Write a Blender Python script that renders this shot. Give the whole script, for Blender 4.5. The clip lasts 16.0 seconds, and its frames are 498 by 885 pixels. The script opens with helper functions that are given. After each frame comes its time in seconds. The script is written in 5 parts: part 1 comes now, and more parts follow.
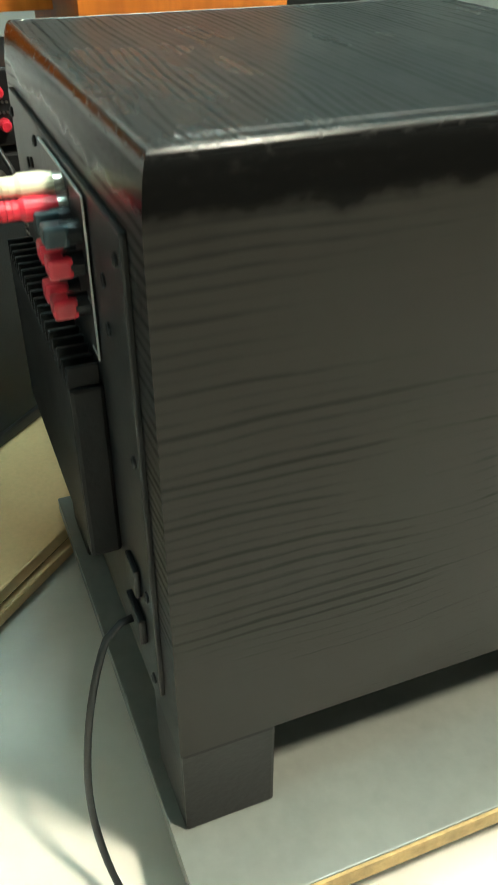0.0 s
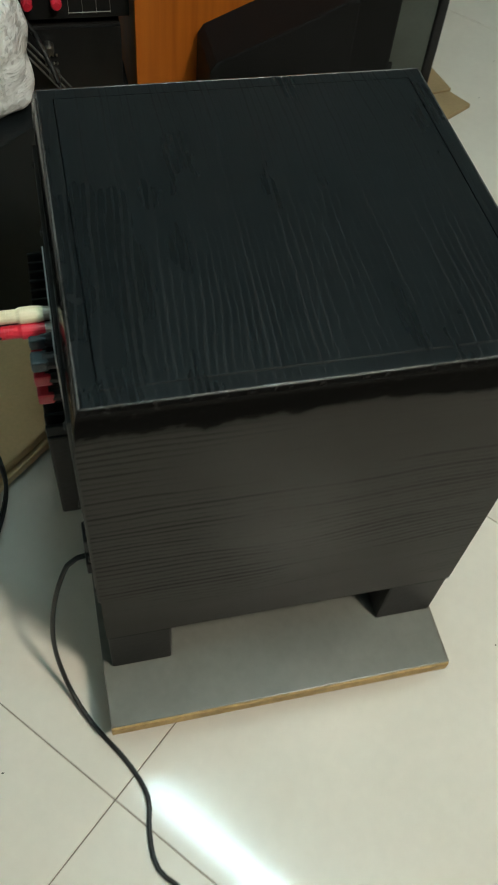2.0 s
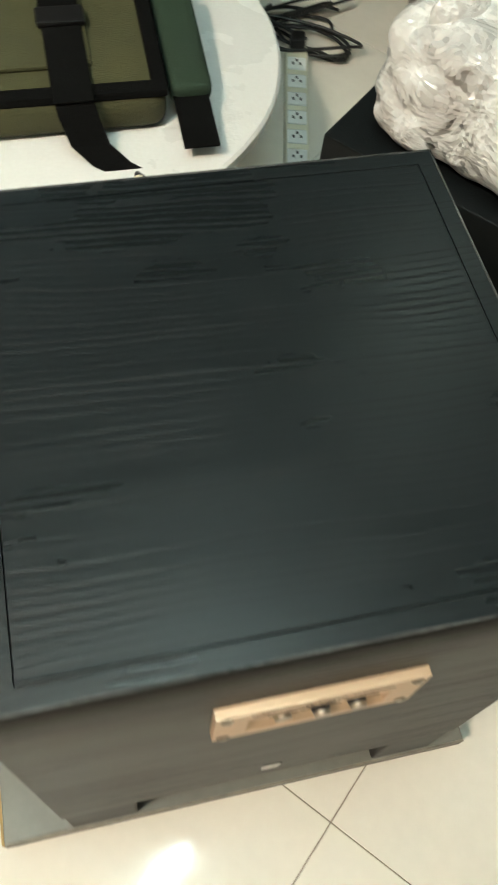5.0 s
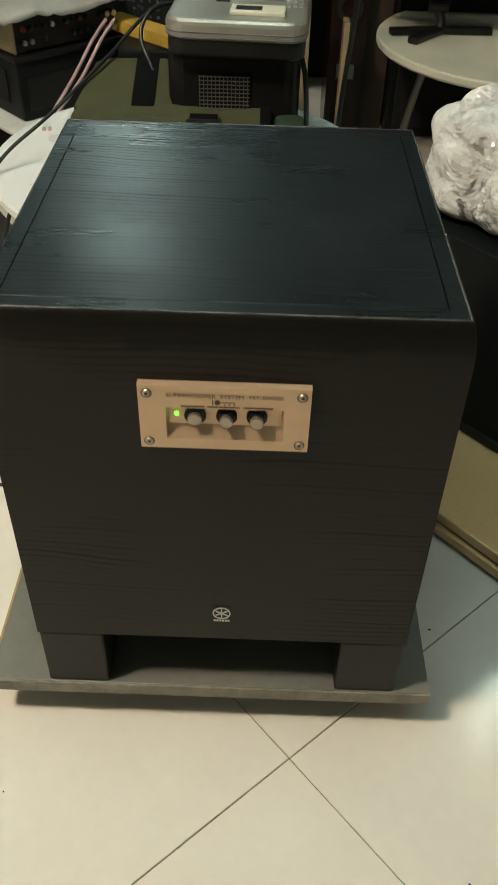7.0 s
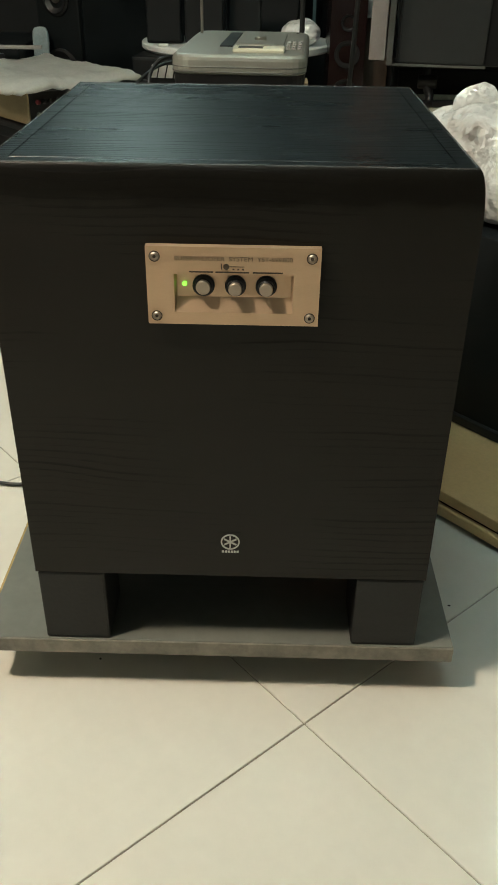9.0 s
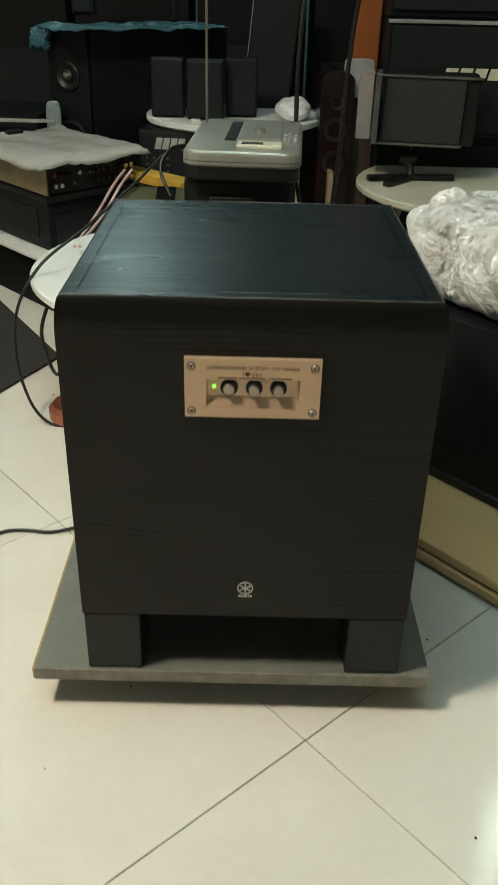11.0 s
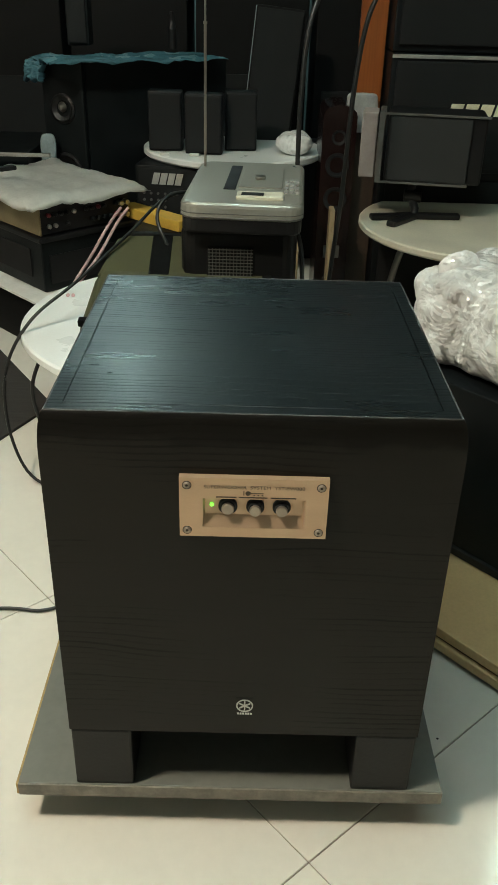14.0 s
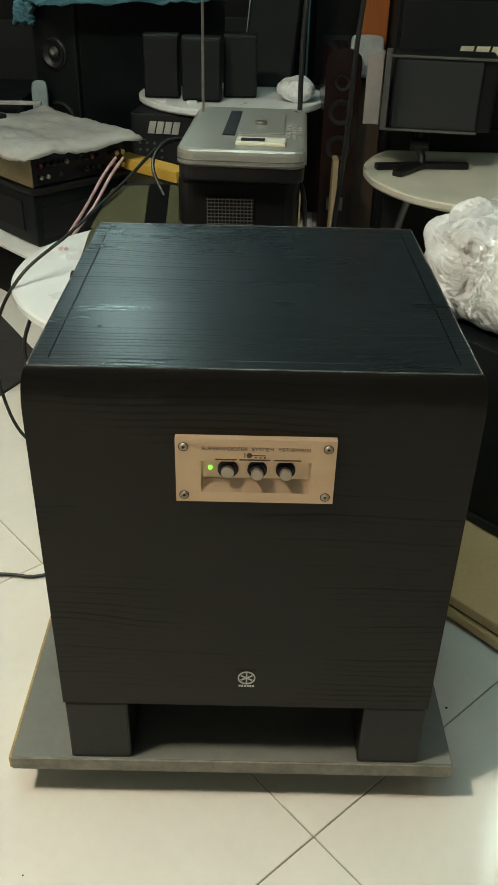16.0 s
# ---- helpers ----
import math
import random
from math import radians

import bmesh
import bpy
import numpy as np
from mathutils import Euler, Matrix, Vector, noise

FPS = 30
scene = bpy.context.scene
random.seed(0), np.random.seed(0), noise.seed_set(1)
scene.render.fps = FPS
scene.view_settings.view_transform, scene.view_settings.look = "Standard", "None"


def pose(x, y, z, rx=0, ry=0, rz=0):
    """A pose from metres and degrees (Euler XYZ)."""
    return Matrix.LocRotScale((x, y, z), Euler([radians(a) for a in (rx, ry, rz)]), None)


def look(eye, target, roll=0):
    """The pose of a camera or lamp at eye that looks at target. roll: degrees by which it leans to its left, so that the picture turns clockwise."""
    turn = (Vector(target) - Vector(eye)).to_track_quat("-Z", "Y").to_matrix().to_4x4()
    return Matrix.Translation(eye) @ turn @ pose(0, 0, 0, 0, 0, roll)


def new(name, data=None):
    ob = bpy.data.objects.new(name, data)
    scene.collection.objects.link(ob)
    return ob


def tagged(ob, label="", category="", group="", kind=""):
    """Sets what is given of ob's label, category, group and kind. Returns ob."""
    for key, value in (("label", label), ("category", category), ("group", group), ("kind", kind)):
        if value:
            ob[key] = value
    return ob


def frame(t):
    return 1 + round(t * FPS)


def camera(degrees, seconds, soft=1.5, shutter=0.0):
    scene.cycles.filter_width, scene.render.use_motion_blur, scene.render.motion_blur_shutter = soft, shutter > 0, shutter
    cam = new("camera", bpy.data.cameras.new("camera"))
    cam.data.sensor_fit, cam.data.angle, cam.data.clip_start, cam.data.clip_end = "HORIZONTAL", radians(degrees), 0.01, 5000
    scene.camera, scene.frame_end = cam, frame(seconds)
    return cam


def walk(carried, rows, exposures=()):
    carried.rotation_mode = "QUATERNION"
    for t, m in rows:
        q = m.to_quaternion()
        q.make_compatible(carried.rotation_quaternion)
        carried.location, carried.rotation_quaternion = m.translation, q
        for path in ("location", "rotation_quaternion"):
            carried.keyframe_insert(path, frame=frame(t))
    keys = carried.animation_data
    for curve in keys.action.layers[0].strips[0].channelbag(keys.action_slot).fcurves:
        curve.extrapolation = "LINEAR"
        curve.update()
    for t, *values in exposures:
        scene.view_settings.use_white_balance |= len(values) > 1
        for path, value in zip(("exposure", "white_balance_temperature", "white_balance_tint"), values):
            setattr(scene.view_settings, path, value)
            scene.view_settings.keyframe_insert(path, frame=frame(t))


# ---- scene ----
cam = camera(33.2, 16.0, shutter=0.5)
PATH = [
    (0, (-0.557, 0.504, 0.687), (0.97, -0.111, -0.448), 0.1),
    (0.5, (-0.543, 0.496, 0.821), (0.6568, -0.0203, -0.3440), 0.9),
    (1, (-0.628, 0.509, 0.988), (0.4387, 0.0327, -0.3151), 3.7),
    (1.2, (-0.657, 0.506, 1.028), (0.3764, 0.0439, -0.3064), 4.6),
    (1.5, (-0.649, 0.477, 1.052), (0.3544, 0.0629, -0.3209), 5.7),
    (2, (-0.570, 0.401, 1.076), (0.3793, 0.0788, -0.3590), 7.5),
    (2.5, (-0.475, 0.340, 1.057), (0.4203, 0.0951, -0.4266), 8.5),
    (3, (-0.392, 0.267, 1.039), (0.4676, 0.2144, -0.4842), 7.9),
    (3.5, (-0.337, 0.132, 1.041), (0.4503, 0.3694, -0.5035), 8.1),
    (4, (-0.233, 0.070, 1.022), (0.4479, 0.5620, -0.5124), 7.5),
    (4.5, (-0.170, 0.029, 1.039), (0.3284, 0.6707, -0.5113), 11.5),
    (5, (-0.116, -0.109, 1.066), (0.1929, 0.7154, -0.4469), 9.1),
    (7.5, (0.036, -0.586, 0.845), (0.009, 1.012, -0.357), 1.3),
    (8, (0.019, -0.59, 0.749), (-0.006, 1.074, -0.359), 0.8),
    (8.5, (0.031, -0.621, 0.738), (0.001, 1.067, -0.334), 0.7),
    (10.8, (0.0, -0.822, 0.863), (0.004, 0.916, -0.126), 1.4),
    (11, (-0.002, -0.809, 0.881), (0.003, 0.928, -0.109), 1.4),
    (11.5, (-0.003, -0.789, 0.934), (0.002, 0.953, -0.048), 1.4),
    (12, (-0.005, -0.756, 0.95), (0.0, 0.988, -0.029), 1.5),
    (12.5, (-0.007, -0.736, 0.961), (-0.001, 1.009, -0.017), 1.5),
    (13, (-0.002, -0.721, 0.956), (0.004, 1.023, -0.022), 1.5),
    (13.5, (-0.002, -0.709, 0.95), (0.006, 1.034, -0.03), 1.6),
    (14, (-0.007, -0.689, 0.947), (0.002, 1.054, -0.033), 1.6),
    (14.5, (-0.007, -0.677, 0.941), (0.0, 1.06, -0.051), 1.6),
    (15, (-0.008, -0.667, 0.933), (-0.001, 1.054, -0.085), 1.6),
    (15.5, (-0.009, -0.653, 0.925), (-0.002, 1.052, -0.12), 1.5),
    (16, (-0.007, -0.638, 0.916), (0.002, 1.057, -0.146), 1.4),
]
EXPOSURES = [(0, 1.2, 5950, -2), (0.5, 0.78, 5850, -3), (1.0, -0.05, 5950, 3), (1.5, -0.40, 6050, 5), (2.0, -0.30, 6000, 5), (2.5, -0.05, 5950, 6), (3.0, 0.0, 5850, 5), (3.5, 0.1, 5800, 4), (4.0, 0.25, 5500, -2),
             (4.5, 0.35, 5600, 3), (5.0, 0.33, 6600, 10), (7.5, -0.1, 6750, 9), (8.5, -0.03, 6650, 8), (11.0, -0.02, 6380, 5), (16.0, -0.02, 6350, 5)]
walk(cam, [(t, look(e, g, r)) for t, e, g, r in PATH], EXPOSURES)

# ---- world and large lights ----
world = bpy.data.worlds.new("room_dark")
world.use_nodes = True
world.node_tree.nodes["Background"].inputs[0].default_value = (0.6, 0.75, 0.9, 1)
world.node_tree.nodes["Background"].inputs[1].default_value = 0.02
scene.world = world
TUBE_POWER = 140.0
WARM_POWER = 270.0


# ---- helpers of the build ----
def empty(name, m=None):
    ob = new(name)
    if m is not None:
        ob.matrix_world = m
    return ob


def part(name, bm, material, parent=None, label="", smooth=False):
    me = bpy.data.meshes.new(name)
    bm.normal_update()
    bm.to_mesh(me)
    bm.free()
    if smooth:
        for p in me.polygons:
            p.use_smooth = True
    for m in (material if isinstance(material, (list, tuple)) else [material]):
        me.materials.append(m)
    ob = new(name, me)
    if parent is not None:
        ob.parent = parent
    if label:
        ob["label"] = label
    return ob


def thing(ob, label, category, group="", kind=""):
    return tagged(ob, label, category, group, kind)


def box(bm, x0, x1, y0, y1, z0, z1, bevel=0.0, segs=2, m=None, mat=0):
    """A bevelled box added to bm."""
    sx, sy, sz = x1 - x0, y1 - y0, z1 - z0
    base = Matrix.Translation(((x0 + x1) / 2, (y0 + y1) / 2, (z0 + z1) / 2)) @ Matrix.Diagonal((sx, sy, sz, 1))
    if m is not None:
        base = m @ base
    tmp = bmesh.new()
    bmesh.ops.create_cube(tmp, size=1.0, matrix=base)
    if bevel:
        bmesh.ops.bevel(tmp, geom=tmp.edges[:], offset=bevel, segments=segs, affect="EDGES", profile=0.6)
    merge(bm, tmp, mat)
    return bm


def merge(bm, tmp, mat=0):
    vs = {}
    for v in tmp.verts:
        vs[v] = bm.verts.new(v.co)
    for f in tmp.faces:
        try:
            g = bm.faces.new([vs[v] for v in f.verts])
            g.material_index = mat
            g.smooth = f.smooth
        except ValueError:
            pass
    tmp.free()


def bx(x0, x1, y0, y1, z0, z1, bevel=0.002, segs=2, m=None):
    return box(bmesh.new(), x0, x1, y0, y1, z0, z1, bevel, segs, m)


def cyl(r, depth, m=None, r2=None, segs=24, bevel=0.0):
    bm = bmesh.new()
    bmesh.ops.create_cone(bm, cap_ends=True, segments=segs, radius1=r, radius2=r if r2 is None else r2, depth=depth)
    if bevel:
        bmesh.ops.bevel(bm, geom=[e for e in bm.edges if len(e.link_faces) == 2 and any(len(f.verts) > 4 for f in e.link_faces)],
                        offset=bevel, segments=2, affect="EDGES", profile=0.5)
    if m is not None:
        bmesh.ops.transform(bm, matrix=m, verts=bm.verts)
    return bm


def add(bm, other, mat=0):
    merge(bm, other, mat)
    return bm


def lathe(profile, segs=40, m=None):
    """A solid of revolution about z from (radius, z) pairs."""
    bm = bmesh.new()
    rings = []
    for r, z in profile:
        if r < 1e-6:
            rings.append([bm.verts.new((0, 0, z))])
        else:
            rings.append([bm.verts.new((r * math.cos(2 * math.pi * k / segs), r * math.sin(2 * math.pi * k / segs), z)) for k in range(segs)])
    for a, b in zip(rings, rings[1:]):
        for k in range(segs):
            j = (k + 1) % segs
            if len(a) == 1 and len(b) > 1:
                bm.faces.new((a[0], b[j], b[k]))
            elif len(b) == 1 and len(a) > 1:
                bm.faces.new((a[k], a[j], b[0]))
            elif len(a) > 1:
                bm.faces.new((a[k], a[j], b[j], b[k]))
    bmesh.ops.recalc_face_normals(bm, faces=bm.faces[:])
    if m is not None:
        bmesh.ops.transform(bm, matrix=m, verts=bm.verts)
    return bm


def prism(outline, z0, z1, m=None, bevel=0.0):
    """An upright solid over a plan outline."""
    bm = bmesh.new()
    low = [bm.verts.new((x, y, z0)) for x, y in outline]
    top = [bm.verts.new((x, y, z1)) for x, y in outline]
    n = len(outline)
    bm.faces.new(low[::-1])
    bm.faces.new(top)
    for k in range(n):
        bm.faces.new((low[k], low[(k + 1) % n], top[(k + 1) % n], top[k]))
    bmesh.ops.recalc_face_normals(bm, faces=bm.faces[:])
    if bevel:
        bmesh.ops.bevel(bm, geom=bm.edges[:], offset=bevel, segments=2, affect="EDGES", profile=0.6)
    if m is not None:
        bmesh.ops.transform(bm, matrix=m, verts=bm.verts)
    return bm


def tube(points, r, sides=8, closed_ends=True):
    """A round cable through points, smoothed by a Catmull-Rom spline."""
    pts = [Vector(p) for p in points]
    fine = []
    for i in range(len(pts) - 1):
        p0, p1, p2, p3 = pts[max(i - 1, 0)], pts[i], pts[i + 1], pts[min(i + 2, len(pts) - 1)]
        steps = max(2, min(12, int((p2 - p1).length / 0.012)))
        for k in range(steps):
            t = k / steps
            fine.append(0.5 * ((2 * p1) + (p2 - p0) * t + (2 * p0 - 5 * p1 + 4 * p2 - p3) * t * t + (3 * p1 - p0 - 3 * p2 + p3) * t ** 3))
    fine.append(pts[-1])
    bm = bmesh.new()
    rings = []
    up = Vector((0.13, 0.31, 0.94))
    for i, p in enumerate(fine):
        d = (fine[min(i + 1, len(fine) - 1)] - fine[max(i - 1, 0)]).normalized()
        a = d.cross(up)
        if a.length < 1e-3:
            a = d.cross(Vector((1, 0, 0)))
        a.normalize()
        b = d.cross(a)
        rings.append([bm.verts.new(p + r * (math.cos(2 * math.pi * k / sides) * a + math.sin(2 * math.pi * k / sides) * b)) for k in range(sides)])
    for a, b in zip(rings, rings[1:]):
        for k in range(sides):
            f = bm.faces.new((a[k], a[(k + 1) % sides], b[(k + 1) % sides], b[k]))
            f.smooth = True
    if closed_ends:
        bm.faces.new(rings[0][::-1])
        bm.faces.new(rings[-1])
    return bm


def text_mesh(body, size, depth, m, name, material, parent, width=None):
    cu = bpy.data.curves.new(name, "FONT")
    cu.body, cu.size, cu.extrude, cu.align_x, cu.align_y = body, size, depth, "CENTER", "CENTER"
    tmp = bpy.data.objects.new(name, cu)
    scene.collection.objects.link(tmp)
    me = bpy.data.meshes.new_from_object(tmp.evaluated_get(bpy.context.evaluated_depsgraph_get()))
    bpy.data.objects.remove(tmp)
    if width:
        xs = [v.co.x for v in me.vertices]
        k = width / (max(xs) - min(xs))
        for v in me.vertices:
            v.co.x *= k
    me.transform(m)
    me.name = name
    me.materials.clear()
    me.materials.append(material)
    ob = new(name, me)
    ob.parent = parent
    return ob


# ---- materials ----
def mat(name, colour, rough=0.5, metal=0.0, vary=0.25, scale=12.0, bump=0.15, fine=180.0, coat=0.0, stretch=(1, 1, 1), spec=0.5, emit=None, strength=0.0):
    """A surface with two scales of variation in colour, roughness and relief."""
    m = bpy.data.materials.new(name)
    m.use_nodes = True
    nt = m.node_tree
    n, l = nt.nodes, nt.links
    b = n["Principled BSDF"]
    b.inputs["Metallic"].default_value = metal
    b.inputs["Specular IOR Level"].default_value = spec
    b.inputs["Coat Weight"].default_value = coat
    tc = n.new("ShaderNodeTexCoord")
    mp = n.new("ShaderNodeMapping")
    mp.inputs["Scale"].default_value = stretch
    l.new(tc.outputs["Object"], mp.inputs[0])
    big = n.new("ShaderNodeTexNoise")
    big.inputs["Scale"].default_value, big.inputs["Detail"].default_value = scale, 6
    small = n.new("ShaderNodeTexNoise")
    small.inputs["Scale"].default_value, small.inputs["Detail"].default_value = fine, 3
    l.new(mp.outputs[0], big.inputs["Vector"])
    l.new(mp.outputs[0], small.inputs["Vector"])
    mix = n.new("ShaderNodeMix")
    mix.data_type = "RGBA"
    c = Vector(colour)
    mix.inputs[6].default_value = (*(c * (1 - vary)), 1)
    mix.inputs[7].default_value = (*(c * (1 + vary)), 1)
    add2 = n.new("ShaderNodeMath")
    add2.operation = "MULTIPLY_ADD"
    add2.inputs[1].default_value = 0.4
    l.new(small.outputs[0], add2.inputs[0])
    l.new(big.outputs[0], add2.inputs[2])
    rg = n.new("ShaderNodeMapRange")
    rg.inputs[1].default_value, rg.inputs[2].default_value = 0.45, 0.95
    l.new(add2.outputs[0], rg.inputs[0])
    l.new(rg.outputs[0], mix.inputs[0])
    l.new(mix.outputs[2], b.inputs["Base Color"])
    rr = n.new("ShaderNodeMapRange")
    rr.inputs[3].default_value, rr.inputs[4].default_value = max(rough - 0.08, 0.02), min(rough + 0.1, 1)
    l.new(big.outputs[0], rr.inputs[0])
    l.new(rr.outputs[0], b.inputs["Roughness"])
    bp = n.new("ShaderNodeBump")
    bp.inputs["Strength"].default_value, bp.inputs["Distance"].default_value = bump, 0.002
    l.new(small.outputs[0], bp.inputs["Height"])
    l.new(bp.outputs[0], b.inputs["Normal"])
    if emit:
        b.inputs["Emission Color"].default_value = (*emit, 1)
        b.inputs["Emission Strength"].default_value = strength
    return m


def node_tools(m):
    """Short ways to add nodes to a material's tree."""
    n, l = m.node_tree.nodes, m.node_tree.links

    def put(socket, v):
        if isinstance(v, bpy.types.NodeSocket):
            l.new(v, socket)
        else:
            socket.default_value = v

    def calc(op, a, b=0.0, c=0.0):
        q = n.new("ShaderNodeMath")
        q.operation = op
        for k, v in enumerate((a, b, c)):
            put(q.inputs[k], v)
        return q.outputs[0]

    def remap(v, a, b, c=0.0, d=1.0, kind="LINEAR"):
        q = n.new("ShaderNodeMapRange")
        q.interpolation_type = kind
        for k, w in enumerate((v, a, b, c, d)):
            put(q.inputs[k], w)
        return q.outputs[0]

    def cloud(vec, scale, detail=3, stretch=(1, 1, 1), shift=(0, 0, 0), twist=0.0):
        mp = n.new("ShaderNodeMapping")
        mp.inputs["Scale"].default_value, mp.inputs["Location"].default_value = stretch, shift
        l.new(vec, mp.inputs[0])
        q = n.new("ShaderNodeTexNoise")
        q.inputs["Scale"].default_value, q.inputs["Detail"].default_value, q.inputs["Distortion"].default_value = scale, detail, twist
        l.new(mp.outputs[0], q.inputs["Vector"])
        return q.outputs[0]

    def blend(f, a, b):
        q = n.new("ShaderNodeMix")
        q.data_type = "RGBA"
        for k, v in ((0, f), (6, a), (7, b)):
            put(q.inputs[k], (*v, 1) if isinstance(v, tuple) and len(v) == 3 else v)
        return q.outputs[2]

    def ramp(v, stops):
        q = n.new("ShaderNodeValToRGB")
        e = q.color_ramp.elements
        while len(e) < len(stops):
            e.new(0.5)
        for k, (p, c) in zip(e, stops):
            k.position, k.color = p, (c, c, c, 1)
        l.new(v, q.inputs[0])
        return q.outputs[0]

    return n, l, calc, remap, cloud, blend, ramp


def ash_veneer(name, dark, light, along, rough, relief, spec, freq=150.0, pores=0.75, plain=0.4, smudge=0.0, lacquer=0.0):
    """Black ash: growth rings of uneven width with ragged rows of open pores; along 'x' for a level face, 'side' for
    grain that runs level round upright faces. lacquer: height of a brushed black coat's wavy lower limit."""
    m = bpy.data.materials.new(name)
    m.use_nodes = True
    n, l, calc, remap, cloud, blend, ramp = node_tools(m)
    b = n["Principled BSDF"]
    tc = n.new("ShaderNodeTexCoord")
    sp = n.new("ShaderNodeSeparateXYZ")
    l.new(tc.outputs["Object"], sp.inputs[0])
    cb = n.new("ShaderNodeCombineXYZ")
    if along == "side":
        run, across = calc("SUBTRACT", sp.outputs[0], sp.outputs[1]), sp.outputs[2]
    else:
        run, across = sp.outputs[0], sp.outputs[1]
    l.new(run, cb.inputs[0])
    l.new(across, cb.inputs[1])
    uv = cb.outputs[0]
    # the cut through the log: slow bends along the board, flames in places
    bend = cloud(uv, 1.0, 2, (1.8, 3.2, 1), (3.1, 0.7, 0))
    flame = cloud(uv, 1.0, 2, (4.5, 9.0, 1), (0.4, 5.2, 0))
    wob = cloud(uv, 1.0, 3, (22.0, 60.0, 1))
    h = calc("MULTIPLY_ADD", bend, 0.065, across)
    h = calc("MULTIPLY_ADD", flame, 0.014, h)
    h = calc("MULTIPLY_ADD", wob, 0.0020, h)
    ph = calc("MULTIPLY", h, freq)
    ring = calc("FRACT", ph)
    early = ramp(ring, ((0.0, 0.0), (0.10, 0.9), (0.28, 0.75), (0.6, 0.12), (1.0, 0.0)))
    # rings differ in strength, and parts of the board are almost plain
    vary = n.new("ShaderNodeTexWhiteNoise")
    vary.noise_dimensions = "1D"
    l.new(calc("FLOOR", ph), vary.inputs["W"])
    zone = remap(cloud(uv, 1.0, 1, (3.4, 6.5, 1), (7.7, 2.4, 0)), 0.38, 0.60, plain, 1.0, "SMOOTHSTEP")
    early = calc("MULTIPLY", early, calc("MULTIPLY_ADD", vary.outputs[0], 0.62, 0.48))
    fibre = cloud(uv, 1.0, 4, (38.0, 1300.0, 1))
    mid = cloud(uv, 1.0, 3, (12.0, 300.0, 1))
    if along == "side":
        zone = calc("MULTIPLY", zone, remap(run, -0.20, -0.24, 0.80, 1.0))
    f = calc("MULTIPLY_ADD", calc("MULTIPLY", early, zone), pores, calc("MULTIPLY", fibre, 0.62))
    f = calc("MULTIPLY_ADD", mid, 0.20, f)
    pore = remap(f, 0.52, 0.86, 0.0, 1.0, "SMOOTHSTEP")
    tone = remap(cloud(uv, 1.0, 4, (5.0, 24.0, 1), (1.3, 9.0, 0)), 0.3, 0.7)
    mid_col = tuple(0.62 * p + 0.38 * q for p, q in zip(light, dark))
    col = blend(pore, blend(tone, mid_col, light), dark)
    rgh = calc("MULTIPLY_ADD", pore, 0.26, calc("MULTIPLY_ADD", tone, 0.06, rough - 0.03))
    hgt = calc("MULTIPLY_ADD", fibre, 0.18, calc("MULTIPLY", pore, -1.0))
    if smudge:
        # hand marks and dust: soft pale spots, duller than the lacquer
        sm = remap(cloud(tc.outputs["Object"], 19.0, 3, (1, 1.5, 1)), 0.60, 0.80)
        haze = remap(cloud(tc.outputs["Object"], 6.0, 4), 0.35, 0.75)
        col = blend(calc("MULTIPLY", sm, 0.55), col, (0.012, 0.0145, 0.0155))
        rgh = calc("MULTIPLY_ADD", sm, 0.12 * smudge, calc("MULTIPLY_ADD", haze, 0.07, rgh))
    if lacquer:
        lim = calc("MULTIPLY_ADD", cloud(uv, 1.0, 4, (9.0, 9.0, 1), (4.2, 1.0, 0)), 0.050, lacquer - 0.025)
        lim = calc("MULTIPLY_ADD", cloud(uv, 1.0, 3, (60.0, 120.0, 1)), 0.007, lim)
        coat = remap(calc("SUBTRACT", sp.outputs[2], lim), -0.004, 0.007, 0.0, 1.0, "SMOOTHSTEP")
        coat = calc("MULTIPLY", coat, remap(run, -0.20, -0.225, 0.40, 1.0))
        # scuffs near the rim's top; their pale colour also paints in its highlight
        scuff_glint = remap(cloud(tc.outputs["Object"], 1.0, 5, (110.0, 110.0, 260.0)), 0.56, 0.80)
        high = remap(sp.outputs[2], lacquer + 0.010, lacquer + 0.032)
        scuff_glint = calc("MULTIPLY", scuff_glint, high)
        col = blend(coat, col, blend(scuff_glint, (0.0042, 0.0041, 0.0039), (0.018, 0.0165, 0.015)))
        rgh = calc("ADD", calc("MULTIPLY", rgh, calc("SUBTRACT", 1.0, coat)), calc("MULTIPLY", coat, calc("MULTIPLY_ADD", scuff_glint, 0.25, 0.20)))
        hgt = calc("ADD", calc("MULTIPLY", hgt, calc("SUBTRACT", 1.0, calc("MULTIPLY", coat, 0.65))), calc("MULTIPLY", coat, 0.10))
    l.new(col, b.inputs["Base Color"])
    l.new(rgh, b.inputs["Roughness"])
    if lacquer:
        dull = calc("MULTIPLY", coat, calc("SUBTRACT", 1.0, remap(sp.outputs[2], lacquer + 0.026, lacquer + 0.034)))
        l.new(calc("MULTIPLY_ADD", dull, 0.012 - spec, spec), b.inputs["Specular IOR Level"])
    else:
        b.inputs["Specular IOR Level"].default_value = spec
    bp = n.new("ShaderNodeBump")
    bp.inputs["Strength"].default_value, bp.inputs["Distance"].default_value = relief, 0.0009
    l.new(hgt, bp.inputs["Height"])
    l.new(bp.outputs[0], b.inputs["Normal"])
    return m


